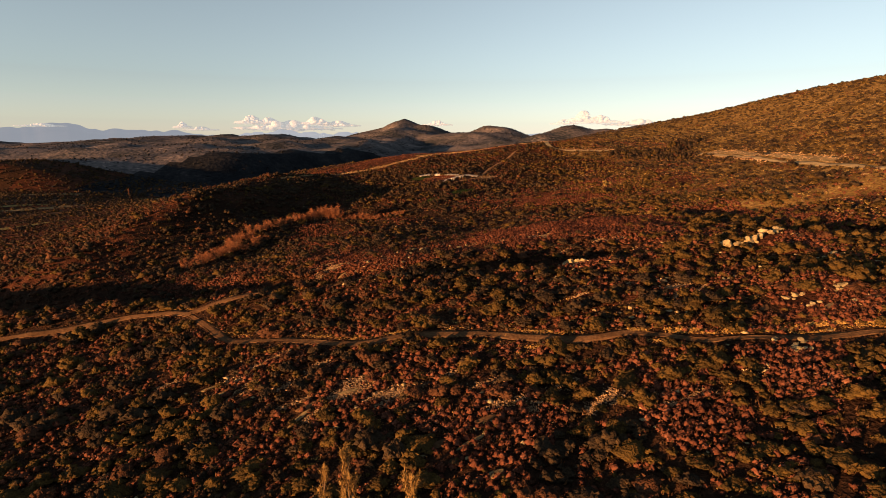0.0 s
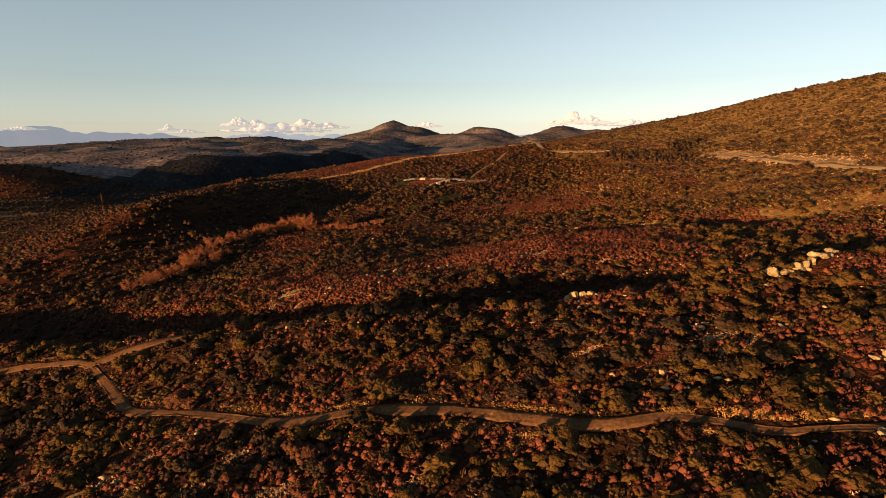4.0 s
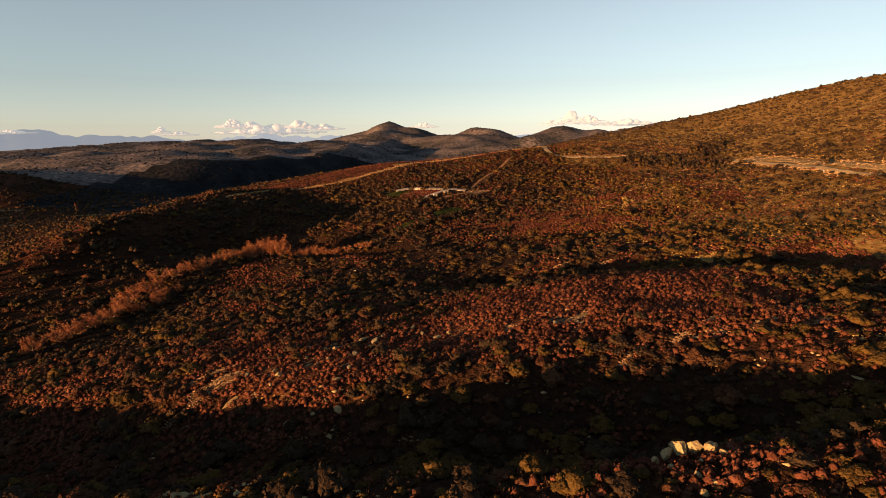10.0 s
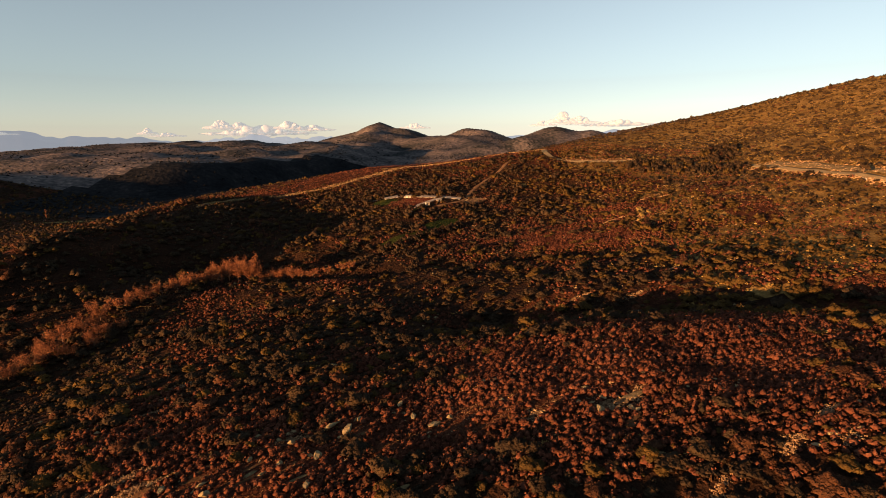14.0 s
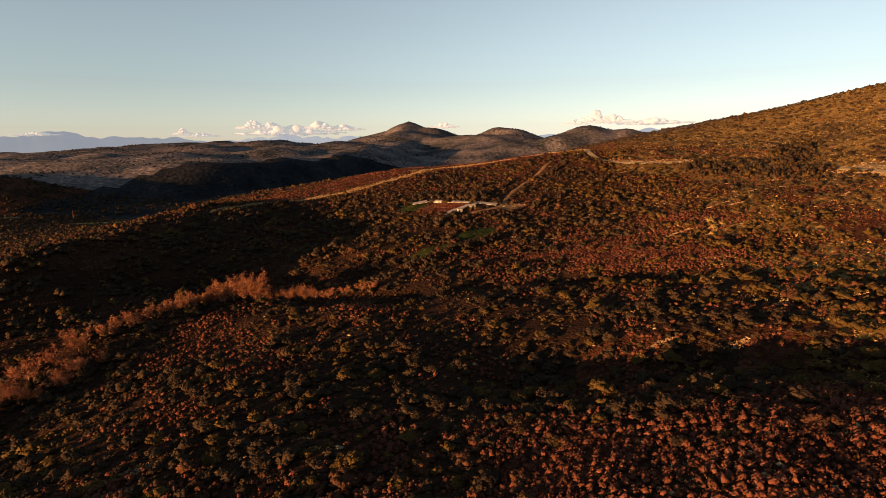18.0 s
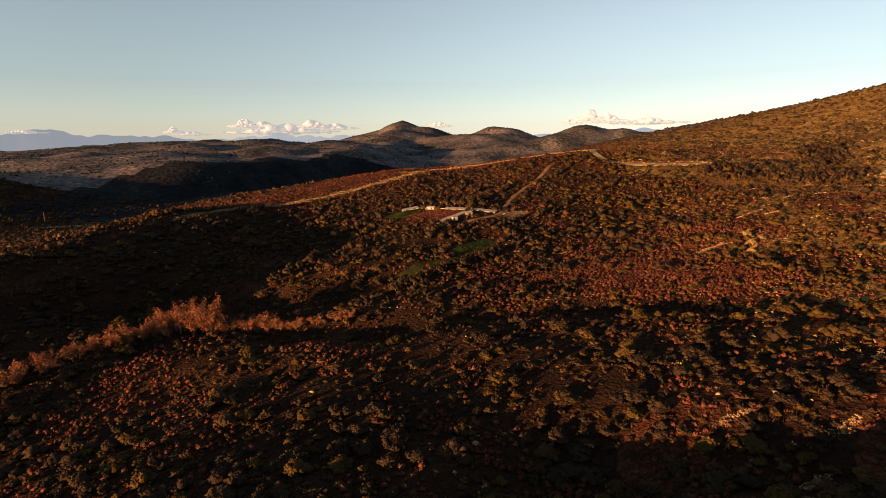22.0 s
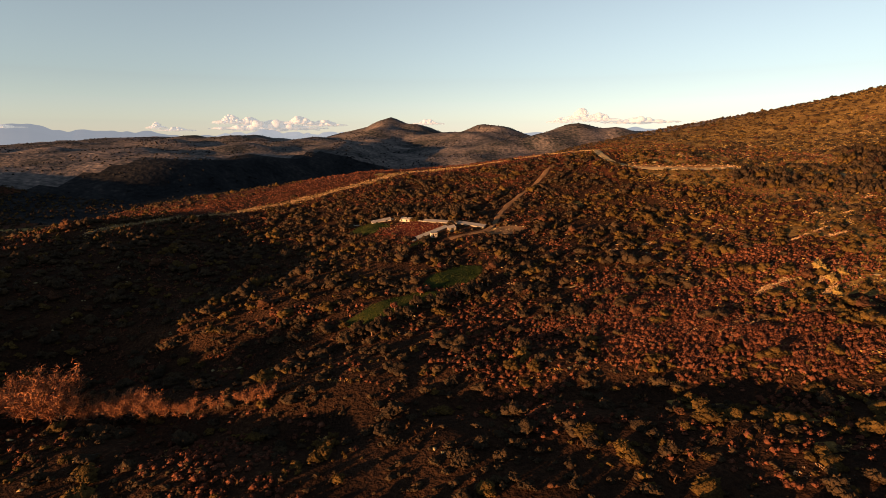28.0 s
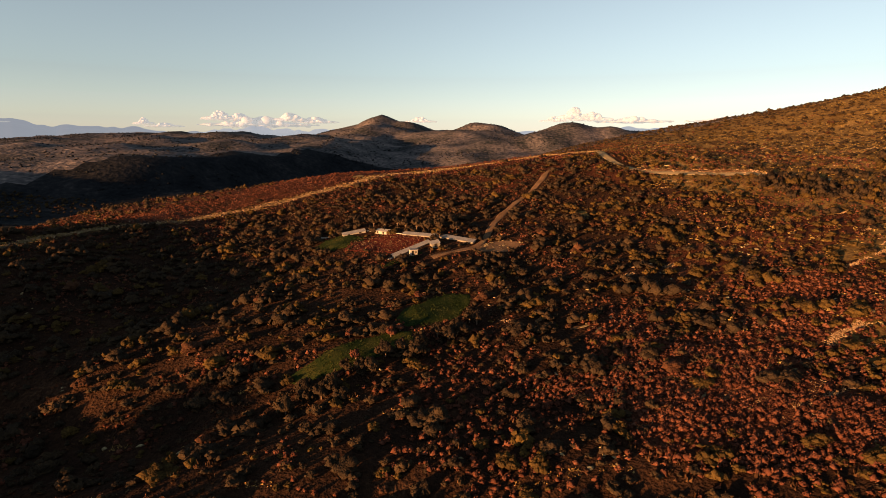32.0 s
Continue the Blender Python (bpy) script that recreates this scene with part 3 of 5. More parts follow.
def dome_shape(seed, domes, lumps, lump, leaves, leaf):
    """A rounded bush about 2 across: one to three domes covered in knobbly heads, with sprigs along them."""
    r = np.random.RandomState(seed)
    cs = [(0.0, 0.0, 0.42, 0.72)]
    for k in range(domes - 1):
        a = r.uniform(0, 6.283)
        cs.append((0.62 * math.cos(a), 0.62 * math.sin(a), r.uniform(0.2, 0.4), r.uniform(0.42, 0.58)))
    share = np.array([c[3] ** 2 for c in cs])
    which = np.sort(r.choice(len(cs), lumps, p=share / share.sum()))
    vs, fs, n, tips = [], [], 0, []
    heads = [(x, y, z, 0.86 * q) for x, y, z, q in cs]
    for i in range(lumps):
        x, y, z, q = cs[which[i]]
        up = -0.25 + 1.25 * ((i * 0.618 + r.uniform(0, 0.2)) % 1.0)
        a = i * 2.399 + r.uniform(-0.3, 0.3)
        d = np.array([math.cos(a) * math.sqrt(max(0, 1 - up * up)), math.sin(a) * math.sqrt(max(0, 1 - up * up)), up])
        p = np.array([x, y, z]) + d * q * r.uniform(0.72, 1.02) * (1, 1, 0.95)
        heads.append((*p, lump * r.uniform(0.7, 1.3) * (0.6 + 0.5 * q)))
        tips.append((p, d, heads[-1][3]))
    for k, (x, y, z, rad) in enumerate(heads):
        v, f = octa(r)
        out = np.array((0, 0, 1.0)) if k < len(cs) else tips[k - len(cs)][1] + (0, 0, 0.35)
        side = np.cross(v[f[:, 1]] - v[f[:, 0]], v[f[:, 2]] - v[f[:, 0]])
        f = f[side @ out > -0.42 * np.linalg.norm(side, axis=1) * np.linalg.norm(out)]  # faces turned into the bush are left out
        v = v * (rad, rad, rad * 0.95) + (x, y, max(z, 0.1))
        v[:, 2] = np.maximum(v[:, 2], -0.1)
        vs.append(v)
        fs.append(f + n)
        n += len(v)
    for _ in range(leaves):
        p, d, rad = tips[r.randint(len(tips))]
        w = d + 0.9 * r.normal(size=3)
        w /= np.linalg.norm(w)
        p = p + w * rad * r.uniform(0.8, 1.15)
        e = np.cross(w, r.normal(size=3))
        e /= np.linalg.norm(e)
        g = leaf * r.uniform(0.6, 1.3)
        vs.append(np.array([p - e * g, p + e * g, p + (w + 0.4 * r.normal(size=3)) * g * 1.6]))
        fs.append(np.array([[n, n + 1, n + 2]]))
        n += 3
    return np.vstack(vs), np.vstack(fs)


def spread_of(shapes, x, y, size, r, sink=0.1, tall=1.0):
    """Many bushes as arrays: each point takes one of the shapes, turned and sized."""
    vs, fs, n = [], [], 0
    z = ground_z(x, y)
    pick = r.randint(0, len(shapes), len(x))
    turn = r.uniform(0, 6.283, len(x))
    up = r.uniform(0.75, 1.25, len(x)) * tall
    for k, (v, f) in enumerate(shapes):
        m = np.nonzero(pick == k)[0]
        if not len(m):
            continue
        c, s, q = np.cos(turn[m])[:, None], np.sin(turn[m])[:, None], size[m][:, None]
        X = (v[:, 0] * c - v[:, 1] * s) * q + x[m][:, None]
        Y = (v[:, 0] * s + v[:, 1] * c) * q * 0.9 + y[m][:, None]
        Z = v[:, 2] * q * up[m][:, None] + z[m][:, None] - sink * q
        vs.append(np.stack([X, Y, Z], -1).reshape(-1, 3))
        fs.append((f[None] + (np.arange(len(m)) * len(v))[:, None, None]).reshape(-1, 3) + n)
        n += len(m) * len(v)
    return np.vstack(vs), np.vstack(fs)


def joined(name, sets, mat, label, category, flat=False):
    vs, fs, n = [], [], 0
    for v, f in sets:
        vs.append(v)
        fs.append(f + n)
        n += len(v)
    return tagged(new(name, mesh_of(name, np.vstack(vs), np.vstack(fs), mat, flat)), label, category, kind="stuff")


def open_ground(x, y):
    """True where nothing grows: tracks, fields and the yard."""
    bad = np.zeros(len(x), bool)
    for line, half in LANES:
        near = np.nonzero((x > line[:, 0].min() - 8) & (x < line[:, 0].max() + 8) & (y > line[:, 1].min() - 8) & (y < line[:, 1].max() + 8))[0]
        if len(near):
            d = np.full(len(near), 1e9)
            for p in line:
                d = np.minimum(d, (x[near] - p[0]) ** 2 + (y[near] - p[1]) ** 2)
            bad[near] |= d < (half + 0.9) ** 2
    for px, py, rx, ry, c, s in PATCHES:
        u, w = (x - px) * c + (y - py) * s, -(x - px) * s + (y - py) * c
        bad |= (u / (rx * 0.93)) ** 2 + (w / (ry * 0.93)) ** 2 < 1.0 + 0.25 * rough_land(x, y, 9)
    return bad


def scatter(r, x0, x1, y0, y1, gap, keep):
    """Jittered points over a rectangle, those that keep(x, y) wants."""
    gx, gy = np.meshgrid(np.arange(x0, x1, gap), np.arange(y0, y1, gap))
    x = (gx + r.uniform(-0.55, 0.55, gx.shape) * gap).ravel()
    y = (gy + r.uniform(-0.55, 0.55, gy.shape) * gap).ravel()
    m = keep(x, y)
    x, y = x[m], y[m]
    m = ~open_ground(x, y)
    return x[m], y[m]


def reach(x, y):
    """Distance on plan from the valley's middle line, up which the view travels."""
    return np.hypot(x - 5, np.maximum(0, np.maximum(-y, y - 250)))


def in_view(x, y, more=40):
    return (np.abs(x) < 0.93 * y + more) & (y > 25)


BARE_SPOTS = ((8, 183, 13), (32, 186, 12), (56, 183, 11), (-12, 176, 13), (-28, 173, 6), (66, 342, 20), (94, 352, 14), (84, 325, 12), (104, 380, 11), (116, 362, 12), (36, 347, 5), (88, 128, 10), (75, 93, 9), (10, 66, 8), (-40, 88, 8), (-14, 80, 8), (32, 66, 7), (-30, 70, 6), (52, 70, 6), (33, 127, 5), (42, 436, 8), (60, 372, 9))


def bare_spot(x, y):
    b = np.zeros_like(x)
    for px, py, pr in BARE_SPOTS:
        b = np.maximum(b, np.exp(-((x - px) ** 2 + (y - py) ** 2) / (pr * pr)))
    return b


def russet(x, y):
    """Where russet heath grows in place of evergreen oak."""
    ridge = np.exp(-((off_line(x, y, ((110, 572), (-20, 566), (-70, 540), (-120, 515), (-165, 500), (-230, 540)))) / 34) ** 2) * (x < 90)
    belt = np.exp(-((y - 188 - 0.06 * x) / 24) ** 2) * smooth((x + 62) / 36) * (0.75 + 0.5 * rough_land(x, y, 17))
    return rough_land(x + 40, y, 75) * 0.55 + rough_land(y, x, 31) * 0.35 + 1.3 * bare_spot(x, y) + 2.0 * ridge + 1.05 * belt


r1 = np.random.RandomState(11)
near_shapes = [dome_shape(100 + k, 1 + k % 3, 32, 0.20, 14, 0.10) for k in range(12)]
mid_shapes = [dome_shape(200 + k, 1 + k % 2, 14, 0.29, 5, 0.12) for k in range(10)]
small_shapes = [dome_shape(150 + k, 1, 5, 0.40, 0, 0) for k in range(10)]
far_shapes = [dome_shape(300 + k, 1 + k % 2, 8, 0.37, 0, 0) for k in range(10)]
dot_shapes = [dome_shape(250 + k, 1, 3, 0.50, 0, 0) for k in range(8)]
heath_shapes = [low_shrub(400 + k, 13, 0.21, 0.42, 0.72) for k in range(8)]
carpet_shapes = [low_shrub(450 + k, 10, 0.34, 0.4, 0.0) for k in range(6)]


def thicket(x, y):
    """Where the oaks close up into masses, about -1 to 1."""
    return rough_land(x + 7, y, 24) + 0.6 * rough_land(y, x + 90, 11)


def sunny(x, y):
    """The broad slope where more bushes take the lighter golden-olive leaf colour."""
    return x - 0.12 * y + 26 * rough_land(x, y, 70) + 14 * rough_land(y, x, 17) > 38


def crowd(x, y):
    """How closely the oaks stand: thick on the first spur, looser up the valley."""
    return np.where(y < 130, 0.22, np.where(y < 215, 0.45, -0.16)) + 0.35 * (x > 85) - 0.45 * ((x < 10) & (x > -85) & (y > 265) & (y < 345)) - 0.16 * (y > 262) - 0.2 * ((y > 262) & (y < 335) & (x > 10))


oak_sets, olive_sets, rust_sets, heath_sets = [], [], [], []


def grow(shapes, x, y, size, tall=1.0, more=0.0):
    """Share bushes out among the dull evergreen oaks, the golden ones and a few russet ones."""
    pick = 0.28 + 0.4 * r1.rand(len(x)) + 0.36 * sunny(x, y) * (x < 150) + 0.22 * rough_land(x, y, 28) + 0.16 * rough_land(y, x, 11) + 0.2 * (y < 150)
    share = 0.10 + more + 0.12 * np.clip(russet(x, y), 0, 1) + 0.3 * ((x < -140) & (y < 480)) + 0.20 * ((y < 150) & (x < 15)) + 0.32 * ((y >= 150) & (y < 215) & (x < 75))
    rust = 0.45 * r1.rand(len(x)) + 0.55 * np.clip(0.5 + 0.55 * rough_land(y + 30, x, 12), 0, 1) < 0.08 + 0.8 * share
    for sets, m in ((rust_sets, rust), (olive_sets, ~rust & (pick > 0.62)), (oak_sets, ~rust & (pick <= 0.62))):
        if m.any():
            sets.append(spread_of(shapes, x[m], y[m], size[m], r1, tall=tall))


def bushes(lo, hi, gap, middle, box, more=0.0):
    """Bushes between two distances from the valley's middle line."""
    x, y = scatter(r1, *box, gap, lambda x, y: (reach(x, y) >= lo) & (reach(x, y) < hi) & in_view(x, y) & ((x > -20) | (y < 690 + 0.2 * x) | (x < -330)))
    want = (russet(x, y) - 0.25 * thicket(x, y) + r1.uniform(-0.45, 0.45, len(x)) < 0.66 + more) & (0.8 * thicket(x, y) + crowd(x, y) + more + r1.uniform(-0.6, 0.6, len(x)) > -0.52)
    x, y = x[want], y[want]
    q = np.clip(r1.lognormal(math.log(middle), 0.40, len(x)) * (1 + 0.16 * thicket(x, y) + 0.12 * (y < 180) - 0.22 * (x > 110)), 0.5, 2.8)
    return x, y, q


near = lambda x, y: (reach(x, y) < 112) & in_view(x, y)
nx, ny, size = bushes(0, 75, 3.1, 1.25, (-190, 190, 30, 390))
stretch = (np.abs(nx - 6) < 34) & (ny > 84) & (ny < 340) & (size > 1.2)
single = np.zeros(len(nx), bool)
single[np.nonzero(stretch)[0][:: max(1, int(stretch.sum() / 290))][:290]] = True
grow(near_shapes, nx[~single], ny[~single], size[~single], tall=0.74)
grow(mid_shapes, *bushes(75, 135, 3.4, 1.35, (-190, 190, 30, 420)), tall=0.76)
grow(far_shapes, *bushes(135, 300, 3.5, 1.3, (-420, 420, 30, 640), 0.12), tall=0.8)
grow(dot_shapes, *bushes(300, 700, 4.8, 1.4, (-700, 700, 100, 1000), 0.25), tall=0.7)
ax, ay = scatter(r1, -190, 190, 30, 390, 2.05, near)
want = (russet(ax, ay) + r1.uniform(-0.5, 0.5, len(ax)) < 0.6) & (r1.rand(len(ax)) < np.where(ay < 225, 0.7, 0.4))
ax, ay = ax[want], ay[want]
grow(small_shapes, ax, ay, np.clip(r1.lognormal(-0.38, 0.30, len(ax)), 0.3, 1.1), tall=0.75, more=0.04)
mx, my = scatter(r1, -420, 420, 30, 640, 4.6, lambda x, y: (reach(x, y) >= 112) & (reach(x, y) < 290) & in_view(x, y))
want = russet(mx, my) + r1.uniform(-0.45, 0.45, len(mx)) < 0.72
grow(dot_shapes, mx[want], my[want], np.clip(r1.lognormal(-0.25, 0.34, int(want.sum())), 0.4, 1.4))
bx, by = scatter(r1, 130, 250, 415, 520, 3.3, lambda x, y: (off_line(x, y, ((162, 462), (180, 446), (194, 424))) < 13) | ((off_line(x, y, ((205, 455), (235, 490))) < 11) & (r1.rand(len(x)) < 0.7)))
grow(far_shapes, bx, by, r1.uniform(1.6, 2.5, len(bx)), 1.25)
vx, vy = scatter(r1, -1100, -300, 600, 1000, 8.0, lambda x, y: (reach(x, y) >= 700) & in_view(x, y) & (x < -400) & (y < 1000))
want = rough_land(vx, vy, 240) + r1.uniform(-0.5, 0.5, len(vx)) < 0.3
grow(dot_shapes, vx[want], vy[want], r1.uniform(1.4, 2.8, int(want.sum())))
ex, ey = scatter(r1, -300, 300, -70, 330, 4.4, lambda x, y: ~in_view(x, y) & (np.abs(x) < 300 - 0.2 * np.abs(y - 120)))
grow(dot_shapes, ex, ey, np.clip(r1.lognormal(0.2, 0.35, len(ex)), 0.5, 2.2), 0.75)
wx, wy = r1.uniform(-1500, 1100, 16000), r1.uniform(760, 2700, 16000)
keep = (np.abs(wx) < 0.95 * wy) & ((wy > 1050) | (wx < -330)) & (rough_land(wx, wy, 420) + 0.8 * rough_land(wy, wx, 130) + 0.5 * rough_land(wx, wy, 47) + r1.uniform(-0.3, 0.3, 16000) > 0.1)
tree_dots = [octa(np.random.RandomState(70 + k)) for k in range(6)]
tree_dots = [(v * (1, 1, 0.8) + (0, 0, 0.45), f) for v, f in tree_dots]
joined("far_woods", [spread_of(tree_dots, wx[keep], wy[keep], r1.uniform(1.1, 2.6, int(keep.sum())), r1)], WOODS_AND_SHADE, "dark scattered woods on the distant hills", "woods")
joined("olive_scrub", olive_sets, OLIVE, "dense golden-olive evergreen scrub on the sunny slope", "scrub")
joined("evergreen_scrub", oak_sets, OAK, "dense olive-grey evergreen oak scrub on the hillside", "scrub")
joined("rust_scrub", rust_sets, RUST, "scattered russet-leaved bushes among the evergreen oaks", "scrub")

hx, hy = scatter(r1, -190, 190, 30, 390, 1.1, lambda x, y: (reach(x, y) < 125) & in_view(x, y))
want = russet(hx, hy) - 0.3 * thicket(hx, hy) + r1.uniform(-0.25, 0.25, len(hx)) > 0.22
want &= (bare_spot(hx, hy) > 0.22) | (np.abs(hy - 188 - 0.06 * hx) < 30) | (r1.rand(len(hx)) < 0.42)
want |= (hy < 125) & (rough_land(hx, hy, 14) + 0.7 * rough_land(hy, hx, 27) < 0.1) & (r1.rand(len(hx)) < 0.3)
hx, hy = hx[want], hy[want]
heath_sets.append(spread_of(heath_shapes, hx, hy, r1.uniform(0.55, 1.05, len(hx)), r1))
kx, ky = scatter(r1, -480, 560, 30, 760, 2.8, lambda x, y: (reach(x, y) >= 120) & (reach(x, y) < 470 + 110 * (x > 60)) & in_view(x, y) & ((x > -20) | (y < 690 + 0.2 * x)))
want = russet(kx, ky) - 0.3 * thicket(kx, ky) + r1.uniform(-0.3, 0.3, len(kx)) > 0.24 - 0.3 * (kx > 110) + 0.75 * (kx > 214)
kx, ky = kx[want], ky[want]
heath_sets.append(spread_of(carpet_shapes, kx, ky, r1.uniform(0.8, 1.6, len(kx)), r1, tall=0.7))
ox, oy = scatter(r1, 40, 140, 310, 420, 1.5, lambda x, y: bare_spot(x, y) > 0.25)
heath_sets.append(spread_of(heath_shapes, ox, oy, r1.uniform(0.5, 1.0, len(ox)), r1))
yd = np.random.RandomState(5)
w, q = yd.uniform(0, 6.283, 420), np.sqrt(yd.rand(420))
ux, uy = 16 * q * np.cos(w), 10.5 * q * np.sin(w)
c, s = math.cos(radians(-20)), math.sin(radians(-20))
heath_sets.append(spread_of(heath_shapes, ux * c - uy * s - 1.5, 440 + ux * s + uy * c, yd.uniform(0.25, 0.6, 420), yd, tall=1.0))
joined("russet_scrub", heath_sets, HEATH, "low russet heath and dry-leaved shrubs between the oaks", "scrub")


def tuft_shape(seed, blades=7):
    """A low tuft of dry stems: narrow upright triangles."""
    r = np.random.RandomState(seed)
    v = []
    for _ in range(blades):
        w, p = r.uniform(0, 6.283), r.uniform(-0.7, 0.7, 2)
        s, h = r.uniform(0.16, 0.34), r.uniform(0.35, 0.9)
        lean = r.uniform(-0.4, 0.4, 2)
        v += [(p[0] - s * math.cos(w), p[1] - s * math.sin(w), 0), (p[0] + s * math.cos(w), p[1] + s * math.sin(w), 0), (p[0] + lean[0], p[1] + lean[1], h)]
    return np.array(v), np.arange(blades * 3).reshape(-1, 3)


tufts = [tuft_shape(600 + k) for k in range(8)]
tx, ty = scatter(r1, -190, 190, 30, 390, 2.4, lambda x, y: (reach(x, y) < 115) & in_view(x, y, 20) & (rough_land(x, y, 22) - 0.5 * (y > 190) + bare_spot(x, y) > -0.1))
ux, uy = scatter(r1, -300, 300, 250, 560, 4.2, lambda x, y: (reach(x, y) >= 112) & (reach(x, y) < 270) & in_view(x, y, 0))
qx, qy = scatter(r1, -120, 130, 32, 130, 1.8, near)
verge = []
for line, half in LANES[:2]:  # ragged growth along both edges of the track
    p = np.repeat(line[:-1], 7, axis=0)
    d = np.repeat(np.diff(line, axis=0), 7, axis=0)
    p = p + d * r1.rand(len(p), 1)
    d = d[:, ::-1] * (-1, 1) / np.linalg.norm(d, axis=1)[:, None]
    p = p + d * (r1.choice((-1, 1), (len(p), 1)) * r1.normal(half + 0.35, 0.3, (len(p), 1)))
    verge.append(spread_of(heath_shapes, p[:, 0], p[:, 1], r1.uniform(0.15, 0.5, len(p)), r1, sink=0.05, tall=0.8))
joined("dry_undergrowth", verge + [spread_of(tufts, qx, qy, r1.uniform(0.3, 0.6, len(qx)), r1, sink=0.02), spread_of(carpet_shapes, ux, uy, r1.uniform(0.6, 1.3, len(ux)), r1, tall=0.6), spread_of(tufts, tx, ty, r1.uniform(0.5, 1.0, len(tx)), r1, sink=0.02)], LITTER, "low dry brown undergrowth covering the ground between bushes", "undergrowth")
gx, gy = r1.uniform(-45, 45, 15000), r1.uniform(345, 470, 15000)
inside = np.zeros(len(gx), bool)
for px, py, rx, ry, c, s in GRASSY:
    u, w = (gx - px) * c + (gy - py) * s, -(gx - px) * s + (gy - py) * c
    inside |= (u / rx) ** 2 + (w / ry) ** 2 < 0.95
joined("grass_tufts", [spread_of(tufts, gx[inside], gy[inside], r1.uniform(0.25, 0.6, int(inside.sum())), r1, sink=0.0)], GRASS, "short uneven green grass tufts on the fields", "grass")


RIDGE = spline([(112, 553), (95, 556), (70, 558), (45, 558), (20, 557), (-6, 552), (-32, 531), (-61, 515), (-90, 504), (-113, 489), (-129, 464), (-137, 436)], 0.12)
p = RIDGE[rough_land(RIDGE[:, 0], RIDGE[:, 1], 40) + 0.8 * rough_land(RIDGE[:, 1], RIDGE[:, 0], 13) + r1.uniform(-0.5, 0.5, len(RIDGE)) > -0.35]
band = spread_of(carpet_shapes, p[:, 0] + r1.normal(0, 3.0, len(p)), p[:, 1] + r1.normal(0, 3.5, len(p)), r1.uniform(0.4, 1.0, len(p)), r1, tall=0.6)
sx_, sy_ = scatter(r1, 40, 560, 150, 700, 3.4, lambda x, y: in_view(x, y) & (reach(x, y) > 70) & (x > 0.22 * y) & (rough_land(x, y, 60) + 0.7 * rough_land(y, x, 23) + 0.35 * (x > 170) > 0.05))
slope = spread_of(carpet_shapes, sx_, sy_, r1.uniform(0.6, 1.4, len(sx_)), r1, tall=0.6)
ridge_tufts = [tuft_shape(640 + k, 9) for k in range(6)]
p = RIDGE[(RIDGE[:, 0] < 110) & (rough_land(RIDGE[:, 0], RIDGE[:, 1], 30) + r1.uniform(-0.8, 0.8, len(RIDGE)) > -0.9)]
pale = [spread_of(ridge_tufts, p[:, 0] + r1.normal(0, 1.3, len(p)), p[:, 1] + r1.normal(0, 2.6, len(p)), r1.uniform(0.4, 0.95, len(p)), r1, sink=0.02, tall=0.8)]
for line, wide in (([(207, 262), (209, 300), (211, 330), (213, 360), (215, 385), (214, 412)], 4.0), ([(196, 300), (197, 330), (199, 360), (201, 390), (198, 428), (184, 452)], 1.2), ([(112, 497), (122, 491.5), (138, 488), (156, 484), (172, 477)], 1.5)):
    p = spline(line, 0.22)
    pale.append(spread_of(ridge_tufts, p[:, 0] + r1.normal(0, wide, len(p)), p[:, 1] + r1.normal(0, 1.5, len(p)), r1.uniform(0.4, 0.9, len(p)), r1, sink=0.02, tall=0.8))
cx, cy = r1.uniform(-110, 420, 5200), r1.uniform(60, 640, 5200)
keep = in_view(cx, cy, 20) & (0.75 * bare_spot(cx, cy) + 0.35 * (cx > 100) + 0.3 * np.exp(-((cy - 185) / 22) ** 2) + 0.4 * rough_land(cx, cy, 45) + 0.3 * rough_land(cy, cx, 15) + r1.uniform(-0.25, 0.25, 5200) > 0.52)
cx, cy = cx[keep], cy[keep]
keep = ~open_ground(cx, cy)
cx, cy = np.repeat(cx[keep], 11), np.repeat(cy[keep], 11)
pale.append(spread_of(ridge_tufts, cx + r1.normal(0, 1.7, len(cx)), cy + r1.normal(0, 0.45, len(cx)), r1.uniform(0.25, 0.6, len(cx)), r1, sink=0.02, tall=0.6))
for px, py, rx, ry, c, q in STREAKS:
    n = int(38 * rx)
    u, w = rx * r1.uniform(-1, 1, n), ry * r1.normal(0, 0.55, n)
    pale.append(spread_of(ridge_tufts, px + u * c - w * q, py + u * q + w * c, r1.uniform(0.18, 0.38, n), r1, sink=0.02, tall=0.75))
joined("pale_grass", pale, PALE, "pale dry grass in streaks along the ridge, the road banks and the clearings", "grass")
joined("hill_grass", [band, slope], DRY, "patchy dry yellow-brown grass on the ridge and upper slope", "grass")
EDGES = ([(-60, 123.0), (-52, 115.5), (-44, 110)], [(-31, 105), (-17, 100.2), (-6, 99)], [(12, 95.5), (17, 93.3), (26, 89.3)], [(40, 87.4), (46, 84.4), (54, 83.6)], [(60, 83), (65, 82.4), (73, 81.3), (88, 76.7)], [(-8, 92.6), (6, 92.2), (16, 88.4), (26, 84.4)], [(-90, 139), (-74, 136), (-66, 131)], [(30, 84), (37, 83.6), (46, 79.6)])
golden = []
bank = spline([(31, 87), (39, 86.2), (48, 83.6), (55, 83.3), (63, 84), (69, 83.2), (78, 80.8)], 0.014)
bank = bank[rough_land(bank[:, 0], bank[:, 1], 7) + 0.02 * (bank[:, 0] - 50) > -0.35]
